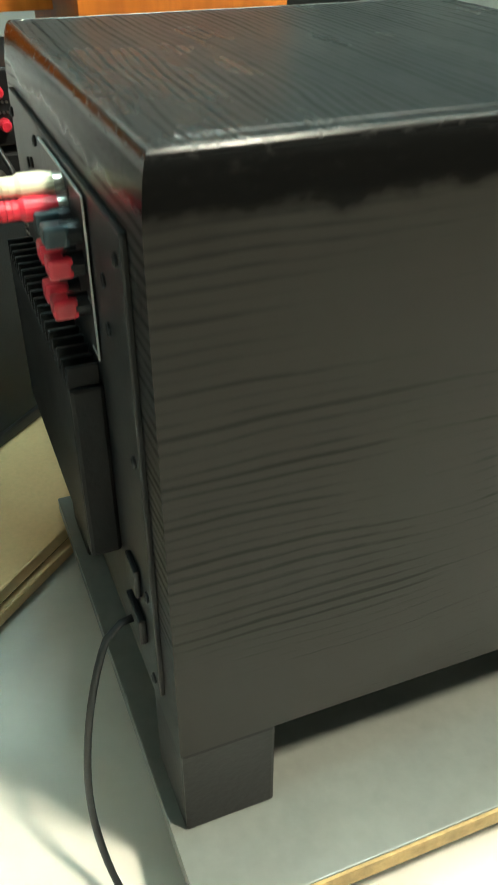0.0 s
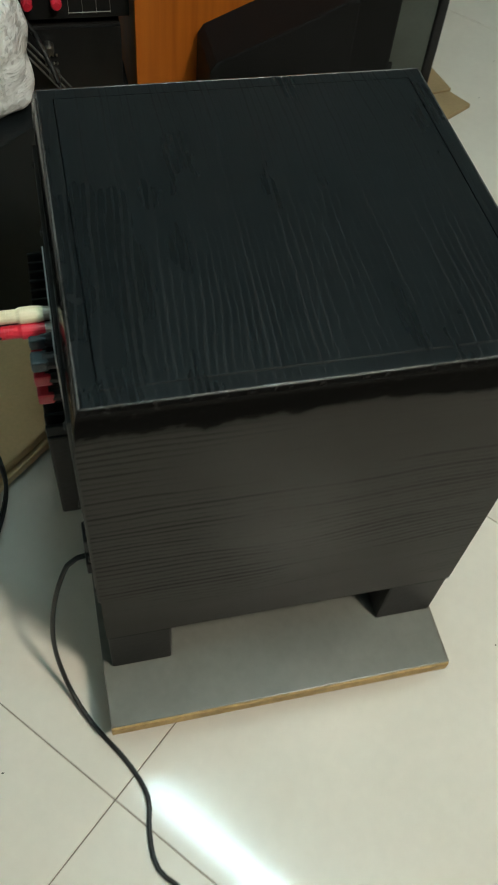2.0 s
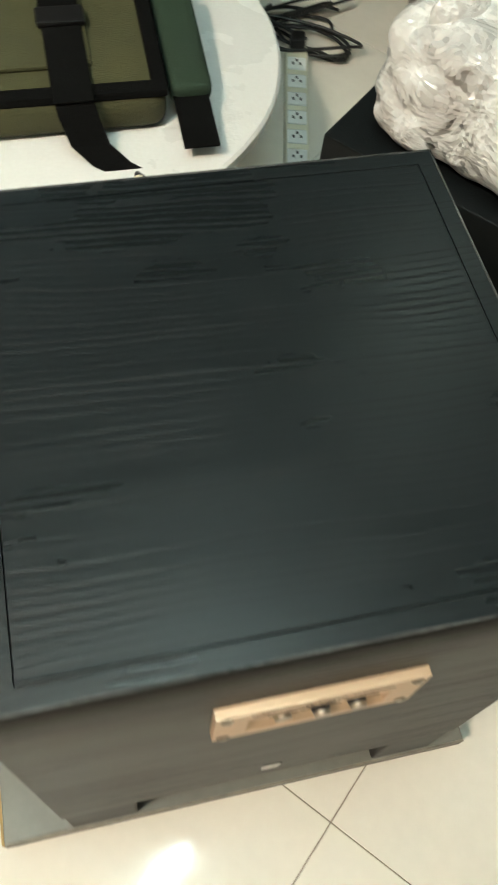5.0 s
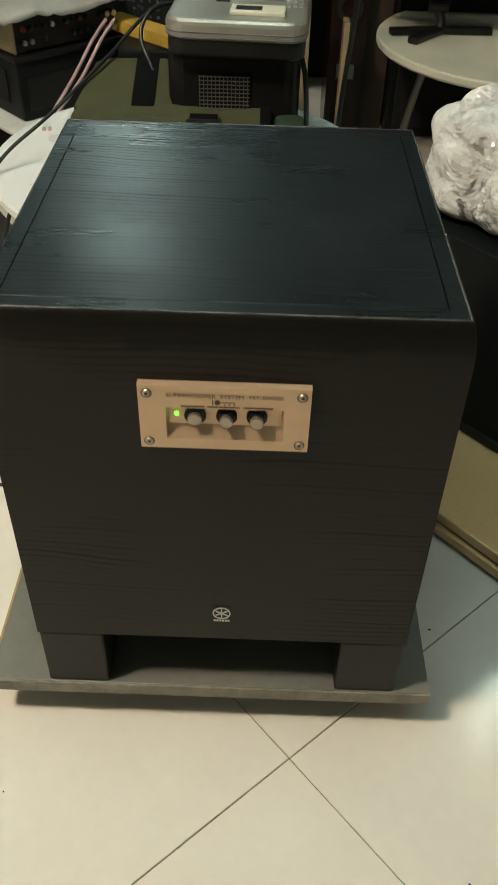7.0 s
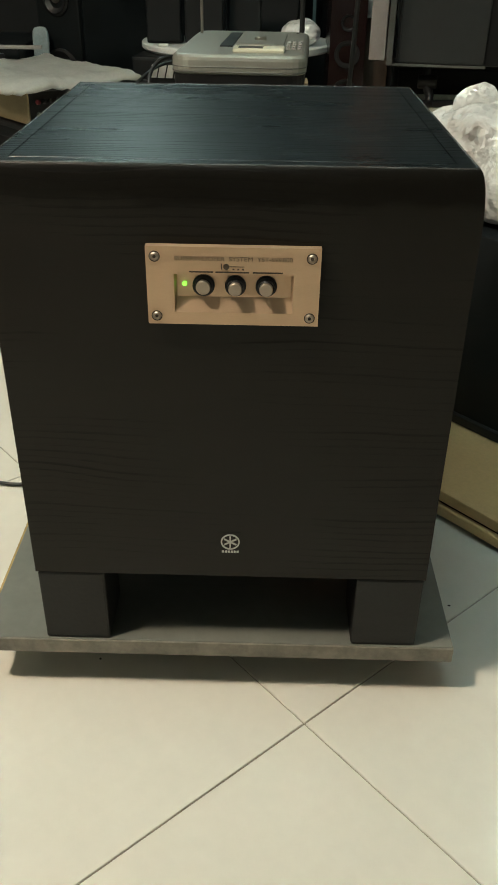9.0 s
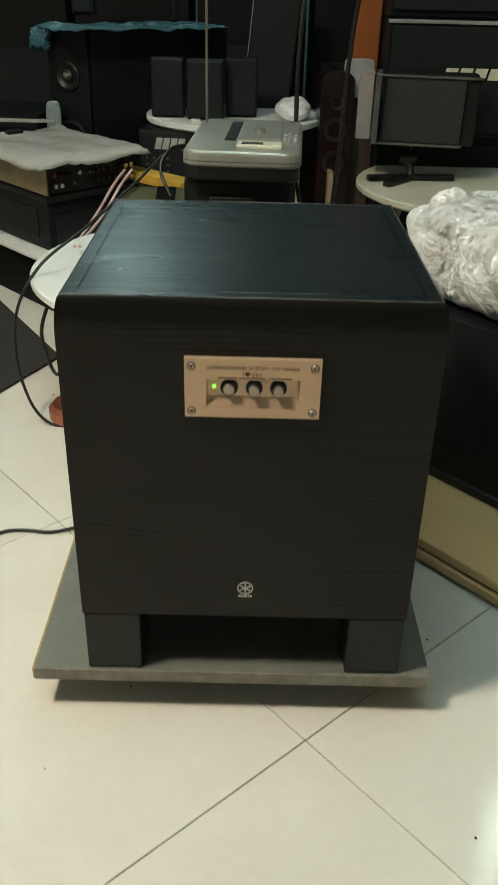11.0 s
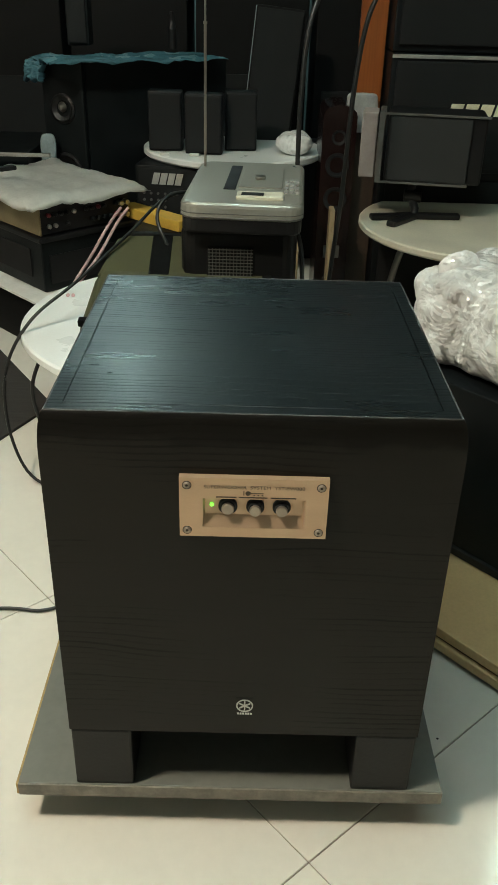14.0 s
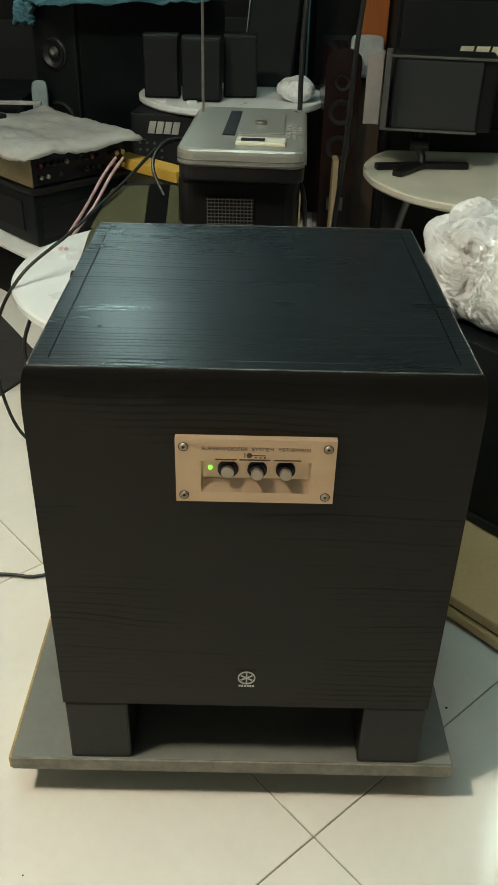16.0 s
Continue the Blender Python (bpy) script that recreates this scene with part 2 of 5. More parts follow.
def cherry_veneer(name, dark, light, rough):
    """Smooth veneer with upright grain."""
    m = bpy.data.materials.new(name)
    m.use_nodes = True
    n, l, calc, remap, cloud, blend, ramp = node_tools(m)
    b = n["Principled BSDF"]
    tc = n.new("ShaderNodeTexCoord")
    v = tc.outputs["Object"]
    a = cloud(v, 1.0, 4, (90.0, 90.0, 3.0), twist=0.3)
    c = cloud(v, 1.0, 3, (14.0, 14.0, 1.2), (2, 3, 1))
    f = calc("MULTIPLY_ADD", a, 0.45, calc("MULTIPLY", c, 0.55))
    l.new(blend(remap(f, 0.36, 0.64), dark, light), b.inputs["Base Color"])
    l.new(calc("MULTIPLY_ADD", c, 0.2, rough - 0.1), b.inputs["Roughness"])
    b.inputs["Specular IOR Level"].default_value = 0.35
    bp = n.new("ShaderNodeBump")
    bp.inputs["Strength"].default_value, bp.inputs["Distance"].default_value = 0.08, 0.001
    l.new(a, bp.inputs["Height"])
    l.new(bp.outputs[0], b.inputs["Normal"])
    return m


def film_material():
    """Crumpled clear film over pale packing: flat glossy facets that meet in creases, uneven grey."""
    m = bpy.data.materials.new("crumpled_clear_film")
    m.use_nodes = True
    n, l, calc, remap, cloud, blend, ramp = node_tools(m)
    b = n["Principled BSDF"]
    tc = n.new("ShaderNodeTexCoord")
    v = tc.outputs["Object"]
    bent = n.new("ShaderNodeTexNoise")
    bent.inputs["Scale"].default_value, bent.inputs["Detail"].default_value = 9.0, 2
    l.new(v, bent.inputs["Vector"])
    off = n.new("ShaderNodeVectorMath")
    off.operation = "MULTIPLY_ADD"
    off.inputs[1].default_value = (0.10, 0.10, 0.10)
    l.new(bent.outputs["Color"], off.inputs[0])
    l.new(v, off.inputs[2])
    geo = n.new("ShaderNodeNewGeometry")
    nrm = geo.outputs["Normal"]
    cells = []
    for scale, tilt, st in ((13.0, 0.38, (1, 2.4, 1)), (36.0, 0.42, (2.4, 1, 1.2)), (110.0, 0.60, (1, 1.4, 2.6))):
        mp = n.new("ShaderNodeMapping")
        mp.inputs["Scale"].default_value = st
        l.new(off.outputs[0], mp.inputs[0])
        vo = n.new("ShaderNodeTexVoronoi")
        vo.inputs["Scale"].default_value = scale
        l.new(mp.outputs[0], vo.inputs["Vector"])
        c = n.new("ShaderNodeVectorMath")
        c.operation = "SUBTRACT"
        c.inputs[1].default_value = (0.5, 0.5, 0.5)
        l.new(vo.outputs["Color"], c.inputs[0])
        q = n.new("ShaderNodeVectorMath")
        q.operation = "MULTIPLY_ADD"
        q.inputs[1].default_value = (tilt, tilt, tilt)
        l.new(c.outputs[0], q.inputs[0])
        l.new(nrm, q.inputs[2])
        nrm = q.outputs[0]
        cells.append(vo.outputs["Distance"])
    nz = n.new("ShaderNodeVectorMath")
    nz.operation = "NORMALIZE"
    l.new(nrm, nz.inputs[0])
    l.new(nz.outputs[0], b.inputs["Normal"])
    l.new(nz.outputs[0], b.inputs["Coat Normal"])
    tone = remap(cloud(v, 10.0, 5), 0.34, 0.62)
    fold = remap(cells[1], 0.10, 0.55)
    col = blend(calc("MULTIPLY", tone, calc("MULTIPLY_ADD", fold, 0.4, 0.6)), (0.60, 0.575, 0.55), (0.93, 0.95, 0.94))
    l.new(col, b.inputs["Base Color"])
    b.inputs["Roughness"].default_value = 0.32
    b.inputs["Specular IOR Level"].default_value = 0.6
    b.inputs["Coat Weight"].default_value = 0.55
    b.inputs["Coat Roughness"].default_value = 0.10
    return m


M = {}
M["ash_side"] = ash_veneer("black_ash_veneer_sides", (0.0052, 0.0045, 0.0035), (0.0120, 0.0104, 0.0080), "side", 0.42, 0.16, 0.22, freq=130.0, pores=0.62, plain=0.30, lacquer=0.551)
M["ash_top"] = ash_veneer("black_ash_veneer_top", (0.0036, 0.0051, 0.0060), (0.0060, 0.0088, 0.0104), "x", 0.265, 0.22, 0.43, freq=150.0, pores=0.58, plain=0.64, smudge=0.3)
# worn lacquer, coloured paler so that it also carries the crease highlight
M["edge"] = mat("worn_lacquer_glint", (0.06, 0.062, 0.062), 0.22, vary=0.85, scale=14, bump=0.3)
M["foot"] = mat("black_foot_laminate", (0.011, 0.011, 0.0105), 0.5, vary=0.2, spec=0.3)
M["heat_black"] = mat("black_anodised_aluminium", (0.0045, 0.0045, 0.0045), 0.5, vary=0.3, spec=0.2)
M["dark"] = mat("black_cavity", (0.004, 0.004, 0.004), 0.9)
M["black_metal"] = mat("black_painted_metal", (0.012, 0.012, 0.0115), 0.45, vary=0.2, bump=0.08, spec=0.35)
M["black_plastic"] = mat("black_plastic", (0.008, 0.008, 0.0085), 0.40, vary=0.25, spec=0.35)
M["rubber"] = mat("black_rubber_cable", (0.012, 0.013, 0.013), 0.4)
M["gold"] = mat("champagne_aluminium", (0.60, 0.42, 0.28), 0.40, metal=0.55, vary=0.06, scale=6, fine=300, stretch=(1, 8, 8), bump=0.06)
M["gold_knob"] = mat("champagne_knob", (0.40, 0.34, 0.28), 0.36, metal=0.9, vary=0.05)
M["ink"] = mat("brown_ink", (0.06, 0.04, 0.025), 0.6)
M["steel"] = mat("screw_steel", (0.5, 0.47, 0.42), 0.3, metal=1.0, vary=0.1)
M["emblem"] = mat("silver_print", (0.55, 0.55, 0.52), 0.4, metal=0.4)
M["led"] = mat("green_led", (0.3, 0.9, 0.1), 0.3, emit=(0.20, 1.0, 0.06), strength=2.2)
M["white_plug"] = mat("cream_plug", (0.75, 0.70, 0.50), 0.4, vary=0.1)
M["red_plug"] = mat("red_plug", (0.55, 0.02, 0.04), 0.35, vary=0.15)
M["teal_plug"] = mat("grey_green_plug", (0.02, 0.036, 0.042), 0.4, vary=0.15)
M["board_top"] = mat("grey_laminate", (0.165, 0.170, 0.150), 0.30, vary=0.16, scale=9, bump=0.03, fine=90)
M["mdf"] = mat("raw_fibreboard_edge", (0.42, 0.29, 0.12), 0.8, vary=0.3, scale=40, bump=0.5)
M["board_front"] = mat("scuffed_grey_edge", (0.20, 0.185, 0.15), 0.55, vary=0.35, scale=30, bump=0.3)
M["tile"] = mat("polished_cream_tile", (0.74, 0.715, 0.64), 0.09, vary=0.05, scale=5, bump=0.02, fine=60)
M["grout"] = mat("dirty_grout", (0.27, 0.235, 0.185), 0.85, vary=0.3, scale=30)
M["wall"] = mat("grey_wall_paint", (0.11, 0.12, 0.12), 0.7, vary=0.1)
# east wall lightened as a reflector, for the pale sheen on the subwoofer top
M["wall_bounce"] = mat("pale_reflector_wall", (0.34, 0.36, 0.34), 0.7, vary=0.1)
M["wall_pale"] = mat("pale_blue_wall_paint", (0.07, 0.11, 0.12), 0.7, vary=0.1)
M["ceiling"] = mat("white_ceiling_paint", (0.45, 0.47, 0.46), 0.8, vary=0.05)
M["cream_base"] = mat("cream_painted_board", (0.66, 0.45, 0.22), 0.40, vary=0.12, scale=6)
M["black_cab"] = mat("black_vinyl_cabinet", (0.006, 0.0078, 0.0085), 0.45, vary=0.3, bump=0.2, fine=400, spec=0.2)
M["grille"] = mat("black_grille_cloth", (0.004, 0.005, 0.0054), 0.85, vary=0.3, bump=0.5, fine=700)
M["grey_cloth"] = mat("dark_grey_grille_cloth", (0.020, 0.0215, 0.0215), 0.8, vary=0.2, bump=0.4, fine=700)
M["orange_wood"] = cherry_veneer("orange_cherry_veneer", (0.34, 0.084, 0.006), (0.50, 0.135, 0.009), 0.5)
M["cherry_board"] = cherry_veneer("dull_cherry_veneer", (0.20, 0.050, 0.008), (0.30, 0.085, 0.014), 0.55)
M["matte_black"] = mat("matte_black_cabinet_paint", (0.0045, 0.0045, 0.0045), 0.65, vary=0.3, bump=0.15, fine=300, spec=0.18)
M["brown_board"] = mat("dark_brown_board", (0.05, 0.032, 0.02), 0.6, vary=0.35, stretch=(4, 4, 0.6))
M["maroon"] = mat("maroon_lacquer", (0.014, 0.0055, 0.005), 0.2, vary=0.3)
M["white_top"] = mat("white_melamine", (0.82, 0.84, 0.82), 0.28, vary=0.05, scale=5)
M["cream_top"] = mat("yellowed_melamine", (0.66, 0.62, 0.50), 0.35, vary=0.15, scale=6)
M["olive"] = mat("olive_canvas", (0.050, 0.051, 0.020), 0.85, vary=0.25, bump=0.6, fine=500)
M["green_strap"] = mat("dark_green_canvas", (0.016, 0.036, 0.02), 0.85, vary=0.2, bump=0.5, fine=500)
M["webbing"] = mat("black_webbing", (0.0035, 0.0037, 0.0037), 0.9, vary=0.3, bump=0.5, fine=400, stretch=(1, 4, 1), spec=0.1)
M["silver"] = mat("silver_plastic", (0.36, 0.355, 0.31), 0.34, metal=0.5, vary=0.08)
M["gold_side"] = mat("brass_brown_metal", (0.34, 0.27, 0.15), 0.4, metal=0.6, vary=0.2)
M["blue_film"] = mat("blue_plastic_film", (0.12, 0.28, 0.34), 0.25, vary=0.35)
M["yellow"] = mat("yellow_board", (0.55, 0.34, 0.05), 0.6, vary=0.2)
M["strip"] = mat("white_power_strip", (0.70, 0.68, 0.54), 0.4, vary=0.06)
M["cardboard"] = mat("brown_cardboard", (0.34, 0.25, 0.13), 0.8, vary=0.15)
M["mat_rib"] = mat("charcoal_floor_mat", (0.028, 0.026, 0.024), 0.9, vary=0.4, stretch=(1, 10, 1))
M["tube"] = mat("lit_tube", (0.9, 0.95, 0.95), 0.5, emit=(0.74, 1.0, 0.99), strength=TUBE_POWER)
M["dim_tube"] = mat("ageing_lit_tube", (0.85, 0.9, 0.85), 0.5, emit=(0.78, 1.0, 0.90), strength=TUBE_POWER * 0.22)
M["warm_fill"] = mat("warm_fill_glow", (0.9, 0.85, 0.7), 0.5, emit=(1.0, 0.84, 0.66), strength=WARM_POWER)
M["wrap"] = film_material()
M["foam"] = mat("white_foam_sheet", (0.76, 0.76, 0.72), 0.5, vary=0.10, scale=18, bump=0.4, fine=120)
M["grey_foam"] = mat("dusty_grey_foam", (0.34, 0.35, 0.34), 0.6, vary=0.2, scale=20, bump=0.4)
M["leg"] = mat("grey_steel_leg", (0.25, 0.24, 0.22), 0.35, metal=0.7)
M["steel_dim"] = mat("dull_grey_metal", (0.16, 0.16, 0.15), 0.45, metal=0.6)
M["red_dark"] = mat("dark_red_plastic", (0.18, 0.02, 0.03), 0.4)
M["cone"] = mat("black_cone_paper", (0.010, 0.010, 0.011), 0.5)
M["screen"] = mat("dark_grey_green_plastic", (0.055, 0.065, 0.055), 0.45, vary=0.15)
M["copper"] = mat("copper_wire", (0.45, 0.16, 0.09), 0.35, metal=0.7)
M["navy"] = mat("navy_plastic", (0.02, 0.03, 0.09), 0.35)
M["crumb"] = mat("dark_crumbs", (0.03, 0.025, 0.02), 0.9)
M["grey_film"] = mat("grey_blue_film", (0.22, 0.27, 0.28), 0.3, vary=0.3)
M["pale_wood"] = mat("pale_dusty_wood", (0.34, 0.26, 0.15), 0.6, vary=0.2, stretch=(4, 4, 0.4))
M["pink_wire"] = mat("pink_white_wire", (0.62, 0.42, 0.42), 0.4)
M["logo_cream"] = mat("cream_logo_paint", (0.75, 0.72, 0.52), 0.4)
M["pale_cheek"] = mat("pale_dusty_plastic", (0.30, 0.265, 0.25), 0.55, vary=0.15, scale=18)
M["grey_panel"] = mat("light_grey_panel", (0.32, 0.31, 0.29), 0.5)

# ---- room shell ----
X0, X1, Y0, Y1, ZC = -2.6, 2.8, -2.6, 5.2, 2.67
thing(part("ceiling", bx(X0, X1, Y0, Y1, ZC, ZC + 0.1, 0), M["ceiling"]), "plain white painted ceiling over the shop", "ceiling", kind="structure")
for nm, b in (("wall_north", (X0 - 0.1, X1 + 0.1, Y1, Y1 + 0.12)), ("wall_south", (X0 - 0.1, X1 + 0.1, Y0 - 0.12, Y0)),
              ("wall_west", (X0 - 0.12, X0, Y0, Y1)), ("wall_east", (X1, X1 + 0.12, Y0, Y1))):
    thing(part(nm, bx(b[0], b[1], b[2], b[3], 0, ZC, 0), M[{"wall_north": "wall_pale", "wall_east": "wall_bounce"}.get(nm, "wall")]), "plain painted shop wall", "wall", kind="structure")

# ---- subwoofer ----
W2, D, ZB, ZR, ZT = 0.205, 0.414, 0.167, 0.540, 0.586


RIM = 0.0075


def subwoofer():
    root = empty("subwoofer", Matrix.Translation((0, 0, 0)))
    thing(root, "black ash veneer subwoofer with gold control panel on a grey board", "subwoofer")
    # shell: level rings, sharp upright edges, rounded over to the top
    bm = bmesh.new()
    band = bmesh.new()
    low = [(0.0, ZB), (0.0, ZB + 0.02), (0.0, ZR - 0.06), (0.0, ZR)]
    arc = [(RIM * (1 - math.cos(a)), ZR + (ZT - ZR) * math.sin(a)) for a in [math.pi / 2 * k / 10 for k in range(11)]]
    for target, rows in ((bm, low), (band, arc)):
        for s in range(4):
            cols = []
            for inset, z in rows:
                c = [(-W2 + inset, inset), (W2 - inset, inset), (W2 - inset, D - inset), (-W2 + inset, D - inset)]
                cols.append((target.verts.new((*c[s], z)), target.verts.new((*c[(s + 1) % 4], z))))
            for (a0, b0), (a1, b1) in zip(cols, cols[1:]):
                f = target.faces.new((a0, b0, b1, a1))
                f.smooth = True
    bmesh.ops.remove_doubles(band, verts=band.verts[:], dist=1e-6)
    for ed in band.edges:
        if abs(ed.verts[0].co.z - ed.verts[1].co.z) > 1e-5:
            ed.smooth = False
    part("rounded_rim", band, M["ash_side"], root, "rounded black lacquered rim")
    bmesh.ops.remove_doubles(bm, verts=bm.verts[:], dist=1e-6)
    for ed in bm.edges:
        d_ = ed.verts[0].co - ed.verts[1].co
        if abs(d_.z) > 1e-5:
            ed.smooth = False
    bot = [bm.verts.new(p) for p in ((-W2, 0, ZB), (-W2, D, ZB), (W2, D, ZB), (W2, 0, ZB))]
    bm.faces.new(bot)
    part("body", bm, M["ash_side"], root, "black open-grained veneer")
    i = RIM
    # top: a mitred border and an inlaid centre panel with a fine groove between
    g, e = 0.0225, 0.0007
    bm = bmesh.new()
    box(bm, -W2 + g + e, W2 - g - e, g + e, D - g - e, ZT - 0.012, ZT + 0.0002, 0.0006, 1)
    part("top_panel", bm, M["ash_top"], root)
    bm = bmesh.new()
    o = [(-W2 + i, i), (W2 - i, i), (W2 - i, D - i), (-W2 + i, D - i)]
    n_ = [(-W2 + g, g), (W2 - g, g), (W2 - g, D - g), (-W2 + g, D - g)]
    for k in range(4):
        j = (k + 1) % 4
        q = [bm.verts.new((*p, ZT)) for p in (o[k], o[j], n_[j], n_[k])]
        bm.faces.new(q)
        r = [bm.verts.new((*p, z)) for p, z in ((n_[k], ZT), (n_[j], ZT), (n_[j], ZT - 0.012), (n_[k], ZT - 0.012))]
        bm.faces.new(r)
    part("top_border", bm, M["ash_top"], root)
    for a_, b_ in zip(o, o[1:] + o[:1]):
        part("worn_glint_edge", tube([(*a_, ZT - 0.0004), ((a_[0] + b_[0]) / 2, (a_[1] + b_[1]) / 2, ZT - 0.0004), (*b_, ZT - 0.0004)], 0.0011, 6), M["edge"], root, "worn edge with its highlight in the colour")
    fw, fd = 0.072, 0.073
    for sx in (-1, 1):
        for y0 in (0.001, D - fd - 0.001):
            xa = sx * (W2 - 0.001)
            xb = sx * (W2 - fw)
            part("foot", bx(min(xa, xb), max(xa, xb), y0, y0 + fd, 0.0722, ZB - 0.0015, 0.003), M["foot"], root)
    part("driver_ring", lathe([(0.12, ZB - 0.012), (0.15, ZB - 0.012), (0.152, ZB - 0.001), (0.0, ZB - 0.001), (0.0, ZB - 0.002), (0.118, ZB - 0.004), (0.12, ZB - 0.012)],
                              m=Matrix.Translation((0, D / 2, 0))), M["black_plastic"], root)
    # control panel
    px0, px1, pz0, pz1 = -0.070, 0.0755, 0.455, 0.5235
    rx0, rx1, rz0, rz1 = -0.047, 0.0535, 0.466, 0.500
    bm = bmesh.new()
    yf = -0.0072
    o = [(px0, pz0), (px1, pz0), (px1, pz1), (px0, pz1)]
    q = [(rx0, rz0), (rx1, rz0), (rx1, rz1), (rx0, rz1)]
    d = -0.0006
    q2 = [(rx0 + 0.002, rz0 + 0.012), (rx1 - 0.002, rz0 + 0.012), (rx1 - 0.002, rz1 - 0.001), (rx0 + 0.002, rz1 - 0.001)]
    V = lambda p, y: bm.verts.new((p[0], y, p[1]))
    for k in range(4):
        j = (k + 1) % 4
        bm.faces.new((V(o[k], yf), V(o[j], yf), V(q[j], yf), V(q[k], yf)))
        bm.faces.new((V(o[k], 0), V(o[j], 0), V(o[j], yf), V(o[k], yf)))
        bm.faces.new((V(q[k], yf), V(q[j], yf), V(q2[j], d), V(q2[k], d)))
    bm.faces.new([V(p, d) for p in q2])
    bmesh.ops.remove_doubles(bm, verts=bm.verts[:], dist=1e-5)
    bmesh.ops.recalc_face_normals(bm, faces=bm.faces[:])
    plate = part("control_panel", bm, M["gold"], root, "champagne gold brushed aluminium panel")
    face = Matrix.Rotation(radians(90), 4, "X")
    for x, z in ((px0 + 0.0075, pz0 + 0.0075), (px1 - 0.0075, pz0 + 0.0075), (px0 + 0.0075, pz1 - 0.0085), (px1 - 0.0075, pz1 - 0.0085)):
        bm = lathe([(0, 0.0002), (0.0040, 0.0002), (0.0034, 0.0012), (0.0028, 0.0018), (0.0017, 0.0018), (0.0015, 0.0009), (0, 0.0009)], 20,
                   Matrix.Translation((x, yf, z)) @ face)
        part("screw", bm, M["gold_knob"], plate)
        part("screw_socket", lathe([(0, 0.0010), (0.0015, 0.0010), (0.0015, 0.0012), (0, 0.0012)], 6, Matrix.Translation((x, yf, z)) @ face), M["ink"], plate)
        part("screw_ring", lathe([(0.0036, 0.0001), (0.0047, 0.0001), (0.0047, 0.0004), (0.0036, 0.0004)], 20, Matrix.Translation((x, yf, z)) @ face), M["ink"], plate)
    kz = 0.4885
    for x, kr, out in ((-0.0225, 0.0072, 0.0056), (0.0045, 0.0068, 0.0085), (0.0305, 0.0068, 0.0085)):
        k = part("knob", lathe([(0, 0), (kr + 0.0022, 0), (kr + 0.0022, 0.0026), (kr + 0.0012, 0.0036), (kr, 0.0036), (kr - 0.0002, out - 0.0016), (kr - 0.0010, out - 0.0008), (0, out - 0.0008)], 32,
                               Matrix.Translation((x, d, kz)) @ face), M["black_plastic"], plate, "black collar with a gold cap")
        part("knob_cap", lathe([(0, out - 0.0020), (kr - 0.0011, out - 0.0020), (kr - 0.0011, out + 0.0012), (kr - 0.0018, out + 0.0018), (0, out + 0.0018)], 32,
                               Matrix.Translation((x, d - 0.001, kz)) @ face), M["gold_knob"], plate)
    part("led", lathe([(0, 0), (0.0019, 0), (0.0019, 0.0012), (0.0012, 0.002), (0, 0.0024)], 16, Matrix.Translation((-0.0385, d - 0.0005, kz + 0.001)) @ face), M["led"], plate, "glowing green indicator")
    front = Matrix.Translation((0.003, yf - 0.0003, 0.5135)) @ face
    text_mesh("SUPERWOOFER  SYSTEM  YST-SW800", 0.0052, 0.0001, front, "panel_lettering", M["ink"], plate, 0.098)
    bm = bmesh.new()
    box(bm, -0.0075, -0.0066, yf - 0.0004, yf, 0.5045, 0.5095)
    add(bm, lathe([(0, 0), (0.0026, 0), (0.0026, 0.0004), (0, 0.0004)], 16, Matrix.Translation((-0.003, yf, 0.507)) @ face))
    box(bm, -0.001, 0.012, yf - 0.0004, yf, 0.5068, 0.5074)
    for x in (0.003, 0.007, 0.011):
        box(bm, x - 0.0008, x + 0.0008, yf - 0.0004, yf, 0.5042, 0.5054)
    part("panel_mark", bm, M["ink"], plate)
    for x0, x1 in ((-0.034, -0.014), (-0.012, 0.016), (0.019, 0.044)):
        part("caption_bar", bx(x0, x1, yf - 0.0004, yf, 0.5016, 0.5028, 0), M["ink"], plate)
    # emblem: ring, three crossed bars, a bar below
    bm = lathe([(0.0083, 0), (0.0097, 0), (0.0097, 0.0008), (0.0083, 0.0008), (0.0083, 0)], 32, Matrix.Translation((0.0, 0, 0.2125)) @ face)
    for a in (90, 30, 150):
        box(bm, -0.0072, 0.0072, -0.0008, 0, -0.0008, 0.0008, 0, 1, Matrix.Translation((0, 0, 0.2125)) @ Matrix.Rotation(radians(a), 4, "Y"))
    for x in np.linspace(-0.0075, 0.0075, 6):
        box(bm, x - 0.0011, x + 0.0011, -0.0008, 0, 0.1988, 0.2012)
    part("emblem", bm, M["emblem"], root, "small silver round emblem")
    part("emblem_recess", bx(-0.010, 0.010, -0.0006, 0.0, 0.2242, 0.2251, 0), M["dark"], root)
    # back plate with sockets, heat sink and mains lead inlet
    yb = D
    bp_ = part("back_plate", bx(-0.175, 0.175, yb - 0.001, yb + 0.004, 0.20, 0.542, 0.0015), M["black_metal"], root, "black painted amplifier back plate")
    back = Matrix.Rotation(radians(-90), 4, "X")
    for x, z in ((-0.165, 0.525), (-0.06, 0.528), (0.06, 0.528), (0.165, 0.525), (-0.165, 0.40), (-0.165, 0.29), (0.165, 0.40), (0.165, 0.29), (-0.165, 0.21), (0.165, 0.21)):
        part("screw", lathe([(0, 0), (0.004, 0), (0.004, 0.0015), (0.002, 0.0026), (0, 0.0026)], 14, Matrix.Translation((x, yb + 0.004, z)) @ back), M["black_metal"], bp_)
    part("terminal_plate", bx(-0.1, 0.03, yb + 0.004, yb + 0.006, 0.435, 0.537, 0.001), M["black_plastic"], bp_)
